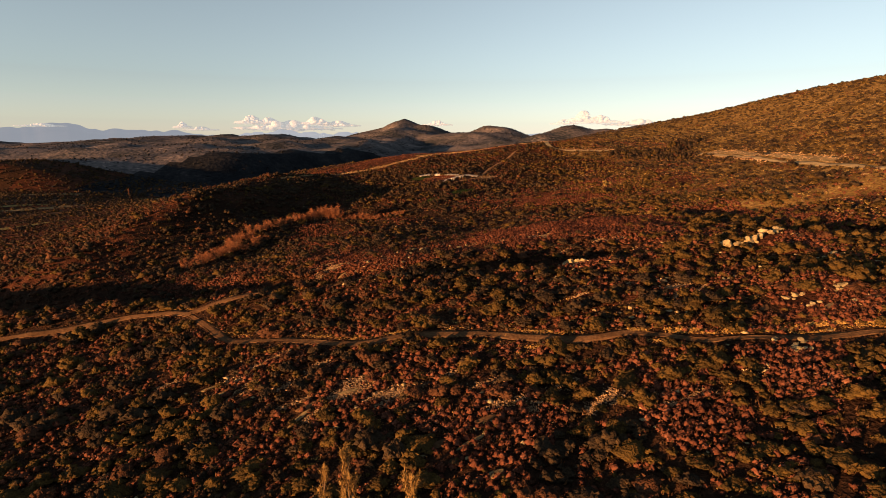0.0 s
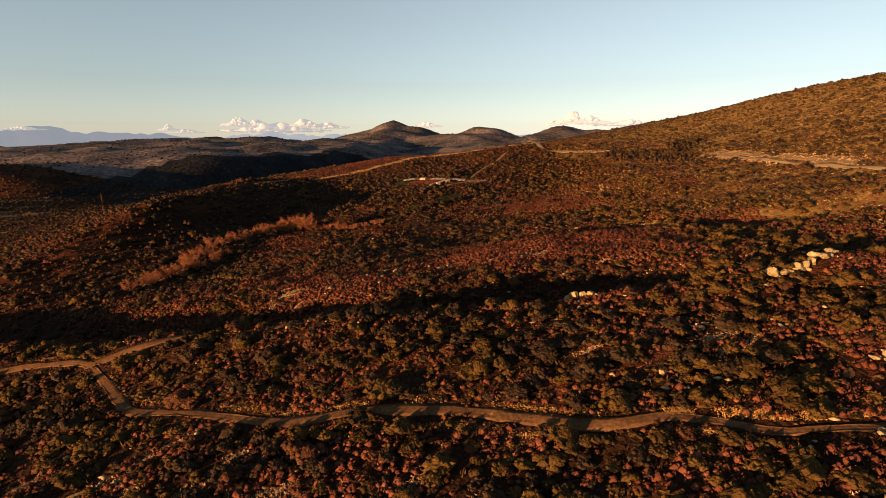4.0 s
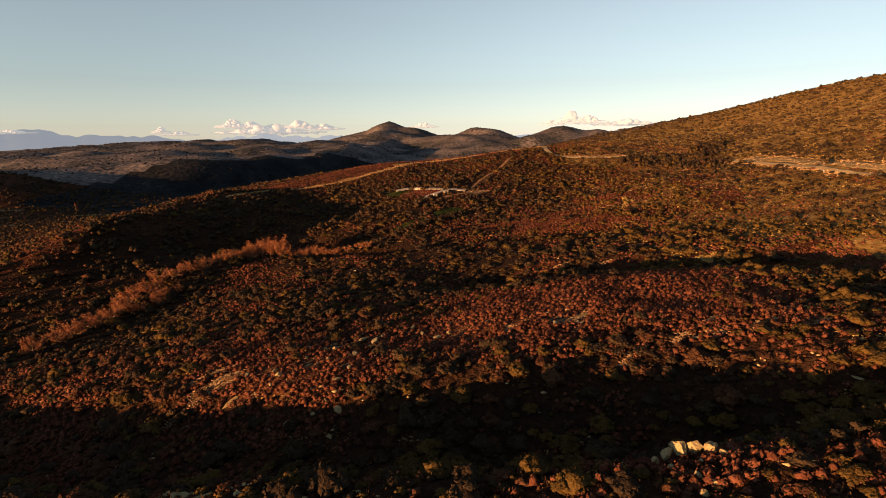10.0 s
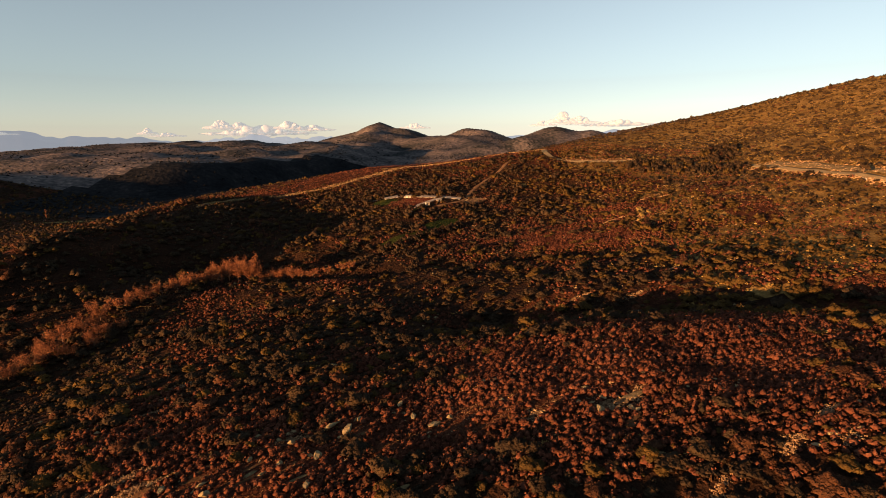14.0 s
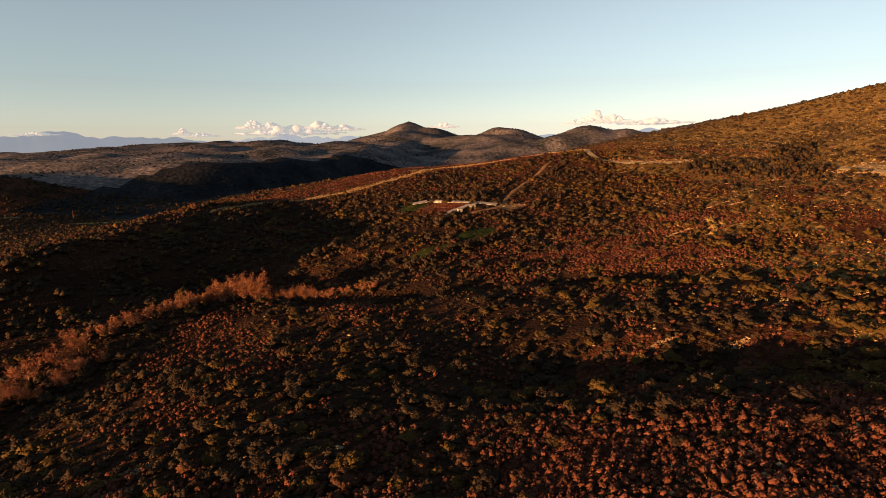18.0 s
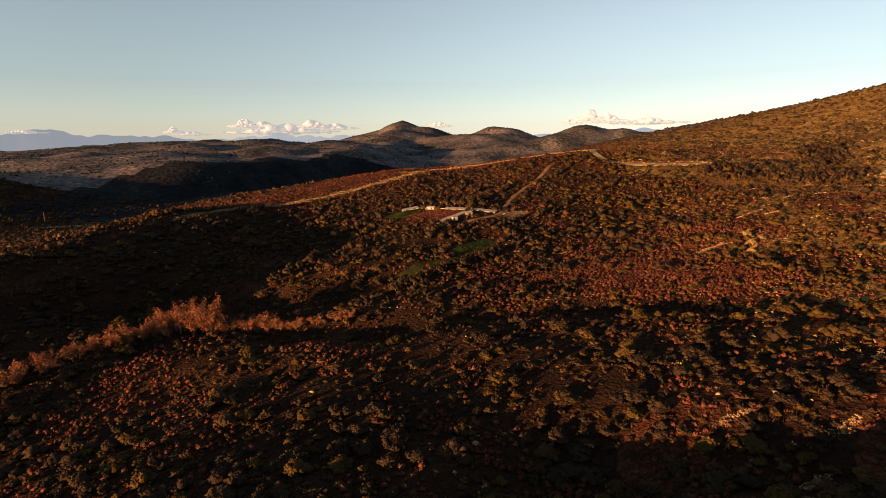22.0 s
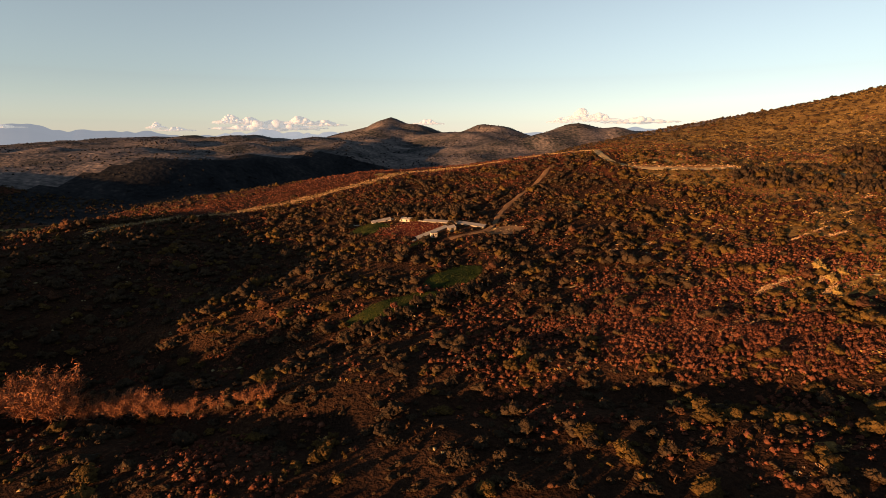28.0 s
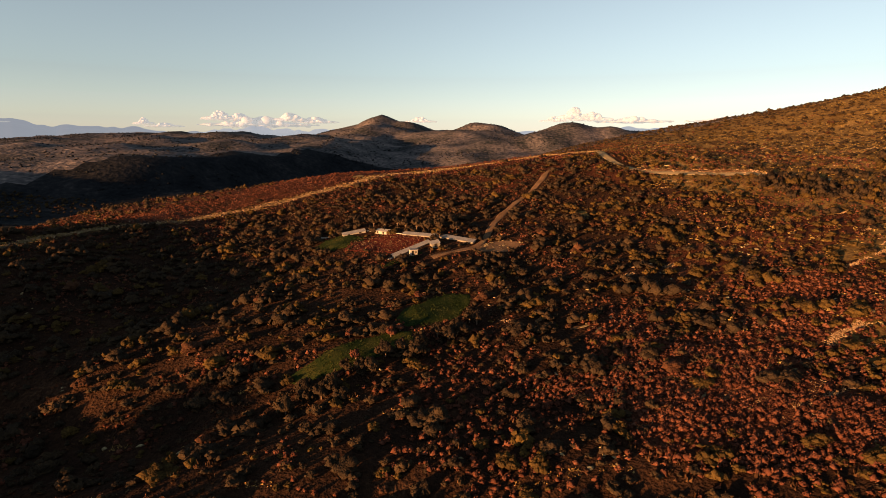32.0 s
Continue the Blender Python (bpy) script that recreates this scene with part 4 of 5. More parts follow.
golden.append(spread_of(tufts, bank[:, 0] + r1.normal(0, 0.5, len(bank)), bank[:, 1] + r1.uniform(-0.2, 1.5, len(bank)), r1.uniform(0.10, 0.26, len(bank)), r1, sink=0.02, tall=1.2))
for k, line in enumerate(EDGES):
    p = spline(line, 0.03)
    p = p[(rough_land(p[:, 0], p[:, 1], 6) > -0.55) & (r1.rand(len(p)) < 0.85)]
    golden.append(spread_of(tufts, p[:, 0] + r1.normal(0, 0.35, len(p)), p[:, 1] + r1.normal(0, 0.33, len(p)), r1.uniform(0.1, 0.26, len(p)), r1, sink=0.02, tall=0.7))
cx, cy = r1.uniform(-120, 150, 1500), r1.uniform(40, 390, 1500)
keep = near(cx, cy) & (bare_spot(cx, cy) + 0.5 * rough_land(cx, cy, 30) + 0.4 * rough_land(cy, cx, 12) + 0.2 * (cy < 105) + r1.uniform(-0.3, 0.3, 1500) > 0.3)
cx, cy = np.repeat(cx[keep], 16), np.repeat(cy[keep], 16)
golden.append(spread_of(tufts, cx + r1.normal(0, 1.3, len(cx)), cy + r1.normal(0, 0.4, len(cx)), r1.uniform(0.25, 0.6, len(cx)), r1, sink=0.02, tall=0.45))
joined("dry_grass", golden, STRAW, "golden dry grass along the earth track and in small clearings", "grass")


# ---- single things ----
def part(name, bm, mat, parent, label=""):
    me = bpy.data.meshes.new(name)
    bm.to_mesh(me)
    bm.free()
    me.materials.append(mat)
    ob = new(name, me)
    ob.parent = parent
    return tagged(ob, label)


def part_of(name, verts, faces, mat, parent, label="", flat=False):
    ob = new(name, mesh_of(name, verts, faces, mat, flat))
    ob.parent = parent
    return tagged(ob, label)


def thing(name, x, y, label, category, group="", turn=0.0, z=None):
    e = new(name)
    e.matrix_basis = pose(x, y, float(ground_z(x, y)) if z is None else z, 0, 0, turn)
    return tagged(e, label, category, group)


def limb(vs, fs, a, b, ra, rb, sides=5):
    """A tapered stick from a to b, added to the lists."""
    a, b = Vector(a), Vector(b)
    q = (b - a).to_track_quat("Z", "Y")
    n = sum(len(v) for v in vs)
    ring = []
    for p, rr in ((a, ra), (b, rb)):
        for k in range(sides):
            w = k / sides * 6.283
            ring.append(p + q @ Vector((rr * math.cos(w), rr * math.sin(w), 0)))
    vs.append(np.array(ring))
    for k in range(sides):
        fs.append((n + k, n + (k + 1) % sides, n + sides + (k + 1) % sides, n + sides + k))


def stem(height):
    vs, fs = [], []
    limb(vs, fs, (0, 0, -0.25), (0.06, 0.03, height), 0.12, 0.05, 6)
    return np.vstack(vs), np.array(fs)


oak_kinds = []
for k in range(8):
    e = thing("evergreen_oak", 0, 0, "olive-brown evergreen oak bush on the scrubby slope", "bush", "oak bushes on the slope", z=-500)
    v, f = dome_shape(500 + k, 1 + k % 3, 64, 0.15, 110, 0.065)
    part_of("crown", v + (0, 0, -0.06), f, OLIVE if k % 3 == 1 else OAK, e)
    v, f = stem(0.6 + 0.03 * k)
    part_of("trunk", v, f, BARK, e)
    oak_kinds.append(e)
for i, k in enumerate(np.nonzero(single)[0]):
    src = oak_kinds[i % 8]
    m = pose(nx[k], ny[k], float(ground_z(nx[k], ny[k])), 0, 0, r1.uniform(0, 360)) @ Matrix.Diagonal((size[k], size[k], size[k] * r1.uniform(0.65, 0.9), 1))
    if i < 8:
        src.matrix_basis = m
    else:
        c = copy_thing(src, Matrix())
        c.matrix_basis = m


def twig_tree(seed, height, wide, twigs, columnar=False):
    """Trunk and limbs, and a crown of fine bare twigs."""
    r = np.random.RandomState(seed)
    vs, fs, tv = [], [], []
    limb(vs, fs, (0, 0, -0.3), (0, 0, height * 0.35), 0.13, 0.09, 6)
    if columnar:
        limb(vs, fs, (0, 0, height * 0.35), (0, 0, height * 0.92), 0.09, 0.02, 5)
    for _ in range(16 if columnar else 17):
        w = r.uniform(0, 6.283)
        z0 = height * (r.uniform(0.12, 0.8) if columnar else r.uniform(0.05, 0.35))
        reach_out = wide * (r.uniform(0.4, 1.0) * (1 - 0.75 * z0 / height) if columnar else r.uniform(0.35, 1.0))
        tip = Vector((math.cos(w) * reach_out, math.sin(w) * reach_out, min(height * 0.97, z0 + height * (0.28 if columnar else r.uniform(0.2, 0.62)))))
        base = Vector((0, 0, z0))
        mid = base.lerp(tip, 0.5) + Vector((0, 0, -0.04 * height))
        limb(vs, fs, base, mid, 0.05, 0.035, 4)
        limb(vs, fs, mid, tip, 0.035, 0.012, 4)
        for _ in range(twigs):
            p = mid.lerp(tip, r.uniform(0.0, 1.05)) + Vector(r.normal(size=3) * (0.12 if columnar else 0.34))
            d = Vector(r.normal(size=3) * (0.35 if columnar else 0.9)) + (tip - base).normalized() * 0.6 + Vector((0, 0, 0.55 if columnar else 0.15))
            d = d.normalized() * r.uniform(0.35, 0.95) * (1.0 if columnar else 0.9)
            s = d.cross(Vector(r.normal(size=3))).normalized() * 0.045
            tv += [p - s, p + s, p + d, p + d * 0.35 - s, p + d * 0.4 + s, p + d * 0.8 + s * 9]
    tv = np.array(tv)
    return np.vstack(vs), np.array(fs), tv, np.arange(len(tv)).reshape(-1, 3)


def make_trees(name, kinds, spots, mat, label, category, group, spec):
    made = []
    for i, (x, y, s) in enumerate(spots):
        if i < kinds:
            e = thing(name, x, y, label, category, group, turn=37.0 * i)
            a, b, c, d = twig_tree(700 + i + len(name), *spec)
            part_of("trunk", a, b, BARK, e)
            part_of("twig_crown", c, d, mat, e)
            e.scale = (s, s, s)
            made.append(e)
        else:
            c = copy_thing(made[i % kinds], Matrix())
            c.matrix_basis = pose(x, y, float(ground_z(x, y)), 0, 0, 61.0 * i) @ Matrix.Diagonal((s, s, s * (0.9 + 0.03 * (i % 7)), 1))


BARE = [(-113, 238, 1.2), (-110, 244, 1.1), (-108, 251, 1.2), (-109, 258, 1.1), (-110, 266, 1.25), (-108, 274, 1.1), (-107, 281, 1.2), (-103, 289, 1.2), (-100, 297, 1.0), (-96, 302, 0.85),
        (-92, 306, 1.0), (-88, 309, 1.1), (-85, 314, 1.0), (-81, 318, 1.2), (-77, 320, 1.8), (-74, 322, 2.0), (-70, 321, 1.7), (-67, 319, 1.4), (-63, 322, 0.9), (-58, 323, 1.1), (-55, 322.5, 1.2), (-51, 321, 1.0), (-47, 320.5, 0.9), (-42, 319.5, 0.7), (-36, 320, 0.6), (-30, 320, 0.7), (-26, 320, 0.6), (-99, 264, 0.9), (-101, 271, 1.0), (-104, 258, 0.9), (-96, 276, 0.7), (-112, 230, 1.1), (-116, 224, 1.0)]
make_trees("bare_tree", 5, BARE, TWIG, "leafless russet multi-stemmed tree along the gully edge", "tree", "bare trees along the gully", (6.2, 4.0, 96))
make_trees("far_poplar", 1, [(-488, 792, 1.0)], TWIG, "tall narrow tree standing alone in the valley", "tree", "", (15.0, 1.6, 50, True))
make_trees("poplar", 2, [(-10.5, 50, 1.0), (-3.4, 46, 1.0), (-39, 47, 0.9), (-13.5, 51, 0.8)], POPLAR, "slender bare poplar with golden upright twigs", "tree", "poplars below the track", (12.5, 1.5, 60, True))


# ---- limestone outcrops ----
def rock_shape(seed, flat=0.6, sub=3):
    r = np.random.RandomState(seed)
    bm = bmesh.new()
    bmesh.ops.create_icosphere(bm, subdivisions=sub, radius=1)
    off = Vector(r.uniform(-9, 9, 3))
    for v in bm.verts:
        d = noise.noise(v.co * 1.3 + off) * 0.5 + noise.noise(v.co * 3.1 + off) * 0.22
        v.co *= 1 + 1.5 * d
    for _ in range(22):  # cleave it along flat faces
        face, at = Vector(r.normal(size=3)).normalized(), r.uniform(0.38, 0.8)
        for v in bm.verts:
            over = v.co.dot(face) - at
            if over > 0:
                v.co -= face * over * 0.92
    for v in bm.verts:
        v.co.z = (round(v.co.z * 5) / 5 * 0.6 + v.co.z * 0.4) * flat
    v = np.array([q.co for q in bm.verts])
    f = np.array([[q.index for q in t.verts] for t in bm.faces])
    bm.free()
    return v, f


rock_meshes = [mesh_of("limestone_rock", *rock_shape(40 + k), ROCK, flat=True) for k in range(8)]
ROCKS = ((32, 121, 1.3, 2), (97, 141, 1.2, 3), (96, 110, 1.3, 4))
ROCKS2 = ((57, 77, 1.8, 3), (50, 73, 1.0, 3), (31, 178, 2.2, 3), (50, 143, 0.9, 2), (48, 107, 1.5, 2), (37, 96, 1.3, 3), (-57, 86, 1.3, 4), (-42, 85, 1.0, 3), (-40, 91, 1.1, 3), (6, 66, 1.0, 3), (-17, 177, 1.6, 4), (-9, 183, 1.2, 3), (60, 105, 1.2, 2), (52, 83, 1.3, 3), (-25, 130, 2.0, 4), (-17, 127, 1.2, 3))
ROCKS3 = ((5, 180, 1.5, 3), (-12, 160, 1.8, 3), (-27, 170, 1.3, 4), (57, 166, 1.5, 3), (59, 154, 1.0, 2), (73, 147, 1.6, 3), (-34, 178, 1.0, 4), (1, 188, 0.9, 2), (35, 167, 1.0, 3), (53, 158, 0.9, 2), (8, 255, 1.3, 1), (115, 410, 1.6, 2), (121, 348, 1.2, 2), (50, 334, 0.9, 1), (37, 350, 1.0, 4), (41, 326, 0.8, 2), (111, 406, 1.5, 2), (60, 374, 1.5, 3), (52, 375, 1.2, 2), (66, 82, 0.9, 1), (5, 97.5, 0.7, 2), (-9, 92, 0.6, 2))
r2 = np.random.RandomState(21)
for x, y, s, n in ROCKS + ROCKS2 + ROCKS3:
    crest = x > 74 and y > 126 and y < 145
    s, n = s * (1.25 if crest else 0.72 if x < 63 else 0.95), n + 3
    for k in range(n):
        w, d = r2.uniform(0, 6.283), (0 if k == 0 else s * r2.uniform(0.9, 1.3) * math.sqrt(n))
        px, py, q = x + d * math.cos(w) * 1.2, y + d * math.sin(w), s * (1 if k == 0 else r2.uniform(0.3, 0.75))
        ob = new("limestone_rock", rock_meshes[r2.randint(8)])
        ob.matrix_basis = pose(px, py, float(ground_z(px, py)) + (0.35 if crest else 0.12) * q, r2.uniform(-9, 9), r2.uniform(-9, 9), r2.uniform(0, 360) if x < 63 else r2.uniform(-30, 30)) @ Matrix.Diagonal((q, q * 0.75, q * 0.8, 1) if x < 63 else (q * 1.05, q * 0.75, q * 0.5, 1))
        tagged(ob, "large pale limestone outcrop on the crest" if q > 3 else "pale weathered limestone rock among the bushes", "rock", "limestone rocks")


for k, (dx, dy, q, up) in enumerate(((-3.6, -0.4, 1.5, 0.8), (-2.0, 0.3, 1.9, 1.3), (-0.3, 0.5, 2.0, 1.5), (1.5, 0.4, 1.8, 1.6), (3.1, -0.2, 1.6, 1.6), (3.9, -1.2, 1.0, 1.1), (-0.8, -4.5, 1.0, 0.9), (0.5, -6.0, 0.8, 0.9), (1.0, -2.0, 0.8, 0.7))):
    ob = new("limestone_rock", rock_meshes[k % 8])
    ob.matrix_basis = pose(33.4 + 0.95 * dx, 128 + dy, float(ground_z(33.4 + 0.95 * dx, 128 + dy)) + 0.42 * q * up, 8 * (k % 3) - 8, 6, 50.0 * k) @ Matrix.Diagonal((q * 0.72, q * 0.5, q * up * 0.8, 1))
    tagged(ob, "tall pale limestone crag on the crest" if up > 1 else "pale limestone boulder below the crest", "rock", "limestone rocks")
OUTCROPS = ((75.8, 128.5, 1.0), (89.8, 128.4, 1.1), (93.6, 131.8, 0.9), (91.4, 118.7, 1.4), (91.8, 116.9, 1.5), (93.5, 116.2, 1.2), (88, 114.7, 1.3), (89.6, 113.6, 1.1), (48, 108.1, 0.9), (49.4, 108.6, 0.8), (59.7, 104.3, 0.8), (60.9, 104.9, 0.8), (78.2, 97.3, 1.2), (77.8, 94.8, 1.6), (76.2, 94.2, 1.3), (66.3, 94.1, 1.3), (68, 94.4, 1.4), (69.6, 94.7, 1.2), (68.9, 90.7, 1.4), (70.4, 91.1, 1.1), (57.7, 78.1, 1.0), (59.5, 79.4, 1.1), (58.4, 77, 0.9), (56.5, 76.2, 0.8), (46.6, 79.2, 0.7), (133.3, 164.5, 1.4), (127, 163, 1.1), (84.8, 153.9, 0.9), (86.5, 146.4, 1.2), (81, 146.7, 1.0), (89, 161.5, 0.9))
ro = np.random.RandomState(77)
LEDGE = [(69.5 + 18.5 * u + ro.normal(0, 0.5), 122.8 + 7.6 * u + ro.normal(0, 1.1), ro.choice((0.5, 0.8, 1.1, 1.7)) * ro.uniform(0.8, 1.2)) for u in np.linspace(0, 1, 38)]
for k, (px, py, q) in enumerate([(x + ro.normal(0, 0.8) * (j > 0), y + ro.normal(0, 0.6) * (j > 0), q * (0.8, 0.6, 0.4)[j]) for j in range(3) for x, y, q in OUTCROPS] + LEDGE):
    big = k >= 3 * len(OUTCROPS)
    ob = new("limestone_rock", rock_meshes[k % 8])
    ob.matrix_basis = pose(px, py, float(ground_z(px, py)) + (0.6 if big else 0.3) * q, ro.uniform(-6, 6), ro.uniform(-6, 6), ro.uniform(0, 50)) @ Matrix.Diagonal((q * 1.15, q * 0.7, q * (1.05 if big else 0.75), 1))
    tagged(ob, "long pale limestone outcrop along the crest" if big else "pale weathered limestone rock among the bushes", "rock", "limestone rocks")
for k, (px, py, q) in enumerate(((-16.5, 182, 1.0), (-11, 186, 1.5), (-11.4, 177, 1.3), (-11.6, 170.5, 1.2), (-13.5, 167, 0.9), (-8, 183.5, 1.4), (-6.5, 187, 1.0), (-22, 179, 0.9), (-26, 172, 1.2), (-27.5, 174.5, 0.9), (-33.4, 175, 1.0), (2.6, 185.6, 1.3), (5.9, 182.4, 1.1), (0.2, 190.8, 0.9), (-54, 184, 0.8), (-52, 185.2, 0.9), (8.5, 184, 0.9), (-19, 175, 0.8))):
    ob = new("limestone_rock", rock_meshes[k % 8])
    ob.matrix_basis = pose(px, py, float(ground_z(px, py)) + 0.55 * q, 5, 4, 30.0 + 22 * (k % 4)) @ Matrix.Diagonal((q * 1.3, q * 0.6, q * 0.7, 1))
    tagged(ob, "flat pale limestone slab breaking through the red heath", "rock", "limestone rocks")
ledge_meshes = [mesh_of("limestone_ledge", *rock_shape(140 + k, sub=2), ROCK, flat=True) for k in range(8)]
r3 = np.random.RandomState(31)
for k in range(290):  # ledges on the high slope
    px, py = r3.uniform(150, 420), r3.uniform(180, 640)
    if k > 230:
        px, py = r3.uniform(112, 200), r3.uniform(496, 565)
    elif abs(px - 202) < 12 or px > 0.9 * py + 20 or rough_land(px, py, 120) < 0.0:
        continue
    q = r3.uniform(0.4, 1.3)
    ob = new("limestone_ledge", ledge_meshes[k % 8])
    ob.matrix_basis = pose(px, py, float(ground_z(px, py)) + 0.1 * q, 0, 0, r3.uniform(-40, 40)) @ Matrix.Diagonal((q * r3.uniform(1.0, 2.2), q * 0.7, q * 0.6, 1))
    tagged(ob, "low pale limestone ledge on the upper slope", "rock", "ledges on the upper slope")


chip = [(octa(np.random.RandomState(60 + k))[0] * (0.5, 0.32, 0.2), octa(np.random.RandomState(60 + k))[1]) for k in range(8)]
wx, wy = r3.uniform(-120, 160, 9000), r3.uniform(40, 460, 9000)
thin = (wy < 215) | (r3.rand(9000) < 0.3)
keep = bare_spot(wx, wy) + 0.55 * rough_land(wx, wy, 34) + 0.45 * rough_land(wy, wx, 9) + r3.uniform(-0.3, 0.3, 9000) > 0.42
keep &= thin
wx, wy = wx[keep], wy[keep]
out = ~open_ground(wx, wy)
joined("limestone_rubble", [spread_of(chip, wx[out], wy[out], r3.uniform(0.4, 1.5, int(out.sum())), r3, sink=-0.05)], ROCK, "small pale limestone fragments scattered in the clearings", "rubble")


# ---- sheepfold sheds round the red yard ----
def box(bm, x0, x1, y0, y1, z0, z1):
    m = Matrix.Translation(((x0 + x1) / 2, (y0 + y1) / 2, (z0 + z1) / 2)) @ Matrix.Diagonal((x1 - x0, y1 - y0, z1 - z0, 1))
    bmesh.ops.create_cube(bm, size=1, matrix=m)


def one_box(*a, bevel=0.03):
    bm = bmesh.new()
    box(bm, *a)
    bmesh.ops.bevel(bm, geom=bm.edges[:], offset=bevel, segments=1, affect="EDGES")
    return bm


def shed(name, a, b, deep, high, label, roof_mat=SHEET, doors=2, wall=None):
    """A low long shed from a to b with a lean-to sheet roof."""
    a, b = Vector(a), Vector(b)
    n = (b - a).length
    wall = wall or STONE
    turn = math.degrees(math.atan2(b.y - a.y, b.x - a.x))
    m = (a + b) / 2
    za, zb = float(ground_z(*a)), float(ground_z(*b))
    e = thing(name, m.x, m.y, label, "shed", turn=turn)
    e.matrix_basis = pose(m.x, m.y, (za + zb) / 2, 0, -math.degrees(math.atan2(zb - za, n)), turn)
    part("front_wall", one_box(-n / 2, n / 2, -deep / 2, -deep / 2 + 0.25, -1.0, high), wall, e)
    part("back_wall", one_box(-n / 2, n / 2, deep / 2 - 0.25, deep / 2, -1.0, high + 0.5), wall, e)
    for s in (-1, 1):
        part("end_wall", one_box(s * n / 2 - 0.12, s * n / 2 + 0.12, -deep / 2 + 0.252, deep / 2 - 0.252, -1.0, high + 0.05), wall, e)
    for k in range(doors):
        x = -n / 2 + n * (k + 0.5) / doors
        part("doorway", one_box(x - 0.5, x + 0.5, -deep / 2 - 0.03, -deep / 2 + 0.01, 0.05, high - 0.08, bevel=0.008), DARK, e)
    k = max(2, int(n / 2.0))
    for i in range(k):
        bm = bmesh.new()
        x0, x1 = -n / 2 - 0.2 + (n + 0.4) * i / k, -n / 2 - 0.2 + (n + 0.4) * (i + 1) / k
        w = 8
        top = []
        for j in range(w + 1):
            x = x0 + (x1 - x0) * j / w
            dz = 0.03 * (j % 2)
            top.append((bm.verts.new((x, -deep / 2 - 0.3, high + 0.02 + dz)), bm.verts.new((x, deep / 2 + 0.3, high + 0.62 + dz))))
        for p, q in zip(top, top[1:]):
            bm.faces.new((p[0], q[0], q[1], p[1]))
        ext = bmesh.ops.extrude_face_region(bm, geom=bm.faces[:])
        bmesh.ops.translate(bm, verts=[v for v in ext["geom"] if isinstance(v, bmesh.types.BMVert)], vec=(0, 0, 0.04))
        part("roof_sheet", bm, roof_mat, e)
    return e


shed("long_shed", (-20.2, 453.6), (-11.8, 456.6), 1.9, 0.5, "low whitewashed stone shed with a grey roof beside the lawn", wall=WHITE)
shed("long_shed", (-7.3, 455), (-2.4, 450.8), 2.0, 0.85, "short whitewashed shed with a pale roof behind the yard", WHITE, wall=WHITE)
shed("long_shed", (3.6, 447.2), (16.2, 439.4), 2.2, 0.45, "low stone shed with a grey sheet roof behind the yard", doors=3)
shed("long_shed", (17.6, 439.4), (29, 433), 2.4, 0.4, "long low shed with a grey sheet roof beside the yard track", doors=3)
shed("shelter", (1.2, 424.4), (13.6, 434.6), 1.4, 0.38, "long narrow lean-to shelter across the yard", SHEET, 0)
shed("store_shed", (13.9, 430), (16.9, 430.8), 2.2, 1.3, "small dark open shed with a grey sheet roof", SHEET, 1)


def hut(x, y, turn):
    e = thing("hut", x, y, "small white plastered hut with a flat roof", "hut", turn=turn)
    e.scale = (0.85, 0.85, 0.85)
    part("wall", one_box(-1.5, 1.5, -1.25, 1.25, -0.6, 2.15), WHITE, e)
    part("roof", one_box(-1.7, 1.7, -1.45, 1.45, 2.152, 2.3), SHEET, e)
    part("door", one_box(-0.85, -0.1, -1.30, -1.245, 0.05, 1.85, bevel=0.01), DARK, e, "dark door")
    part("window", one_box(0.45, 1.05, -1.29, -1.247, 1.0, 1.55, bevel=0.01), DARK, e)


hut(7.9, 425.6, 14)


def low_wall(a, b, high=1.0, label="low whitewashed boundary wall"):
    a, b = Vector(a), Vector(b)
    n, m = (b - a).length, (a + b) / 2
    e = thing("low_wall", m.x, m.y, label, "wall", turn=math.degrees(math.atan2(b.y - a.y, b.x - a.x)), z=min(float(ground_z(*a)), float(ground_z(*b))))
    k = max(2, int(n / 1.6))
    for i in range(k):
        part("wall_block", one_box(-n / 2 + n * i / k, -n / 2 + n * (i + 1) / k - 0.03, -0.2, 0.2, -0.8, high + 0.06 * ((i * 7) % 3)), WHITE, e)


low_wall((-29.2, 455.4), (-22.4, 454.8), 0.5)
low_wall((-11.2, 456.9), (-8.2, 456), 0.55)
low_wall((-1.9, 450.5), (3.2, 447.6), 0.55)
low_wall((-0.4, 422.6), (0.9, 423.8), 0.5)
low_wall((200.5, 331), (196, 322), 0.9, "short white parapet wall beside the hill road")
stone_meshes = [mesh_of("yard_stone", *rock_shape(80 + k, 0.8, 2), ROCK, flat=True) for k in range(4)]
for k in range(230):
    w, d = r2.uniform(0, 6.283), math.sqrt(r2.rand())
    u, v = 15 * d * math.cos(w), 9.5 * d * math.sin(w)
    c, s = math.cos(radians(-20)), math.sin(radians(-20))
    x, y, q = -1.5 + u * c - v * s, 440 + u * s + v * c, r2.uniform(0.11, 0.33)
    ob = new("pale_stone", stone_meshes[k % 4])
    ob.matrix_basis = pose(x, y, float(ground_z(x, y)) + 0.14 + 0.25 * q, 0, 0, r2.uniform(0, 360)) @ Matrix.Diagonal((q, q * 0.7, q * 0.8, 1))
    tagged(ob, "pale stone lying on the red earth of the yard", "stone", "stones in the yard")
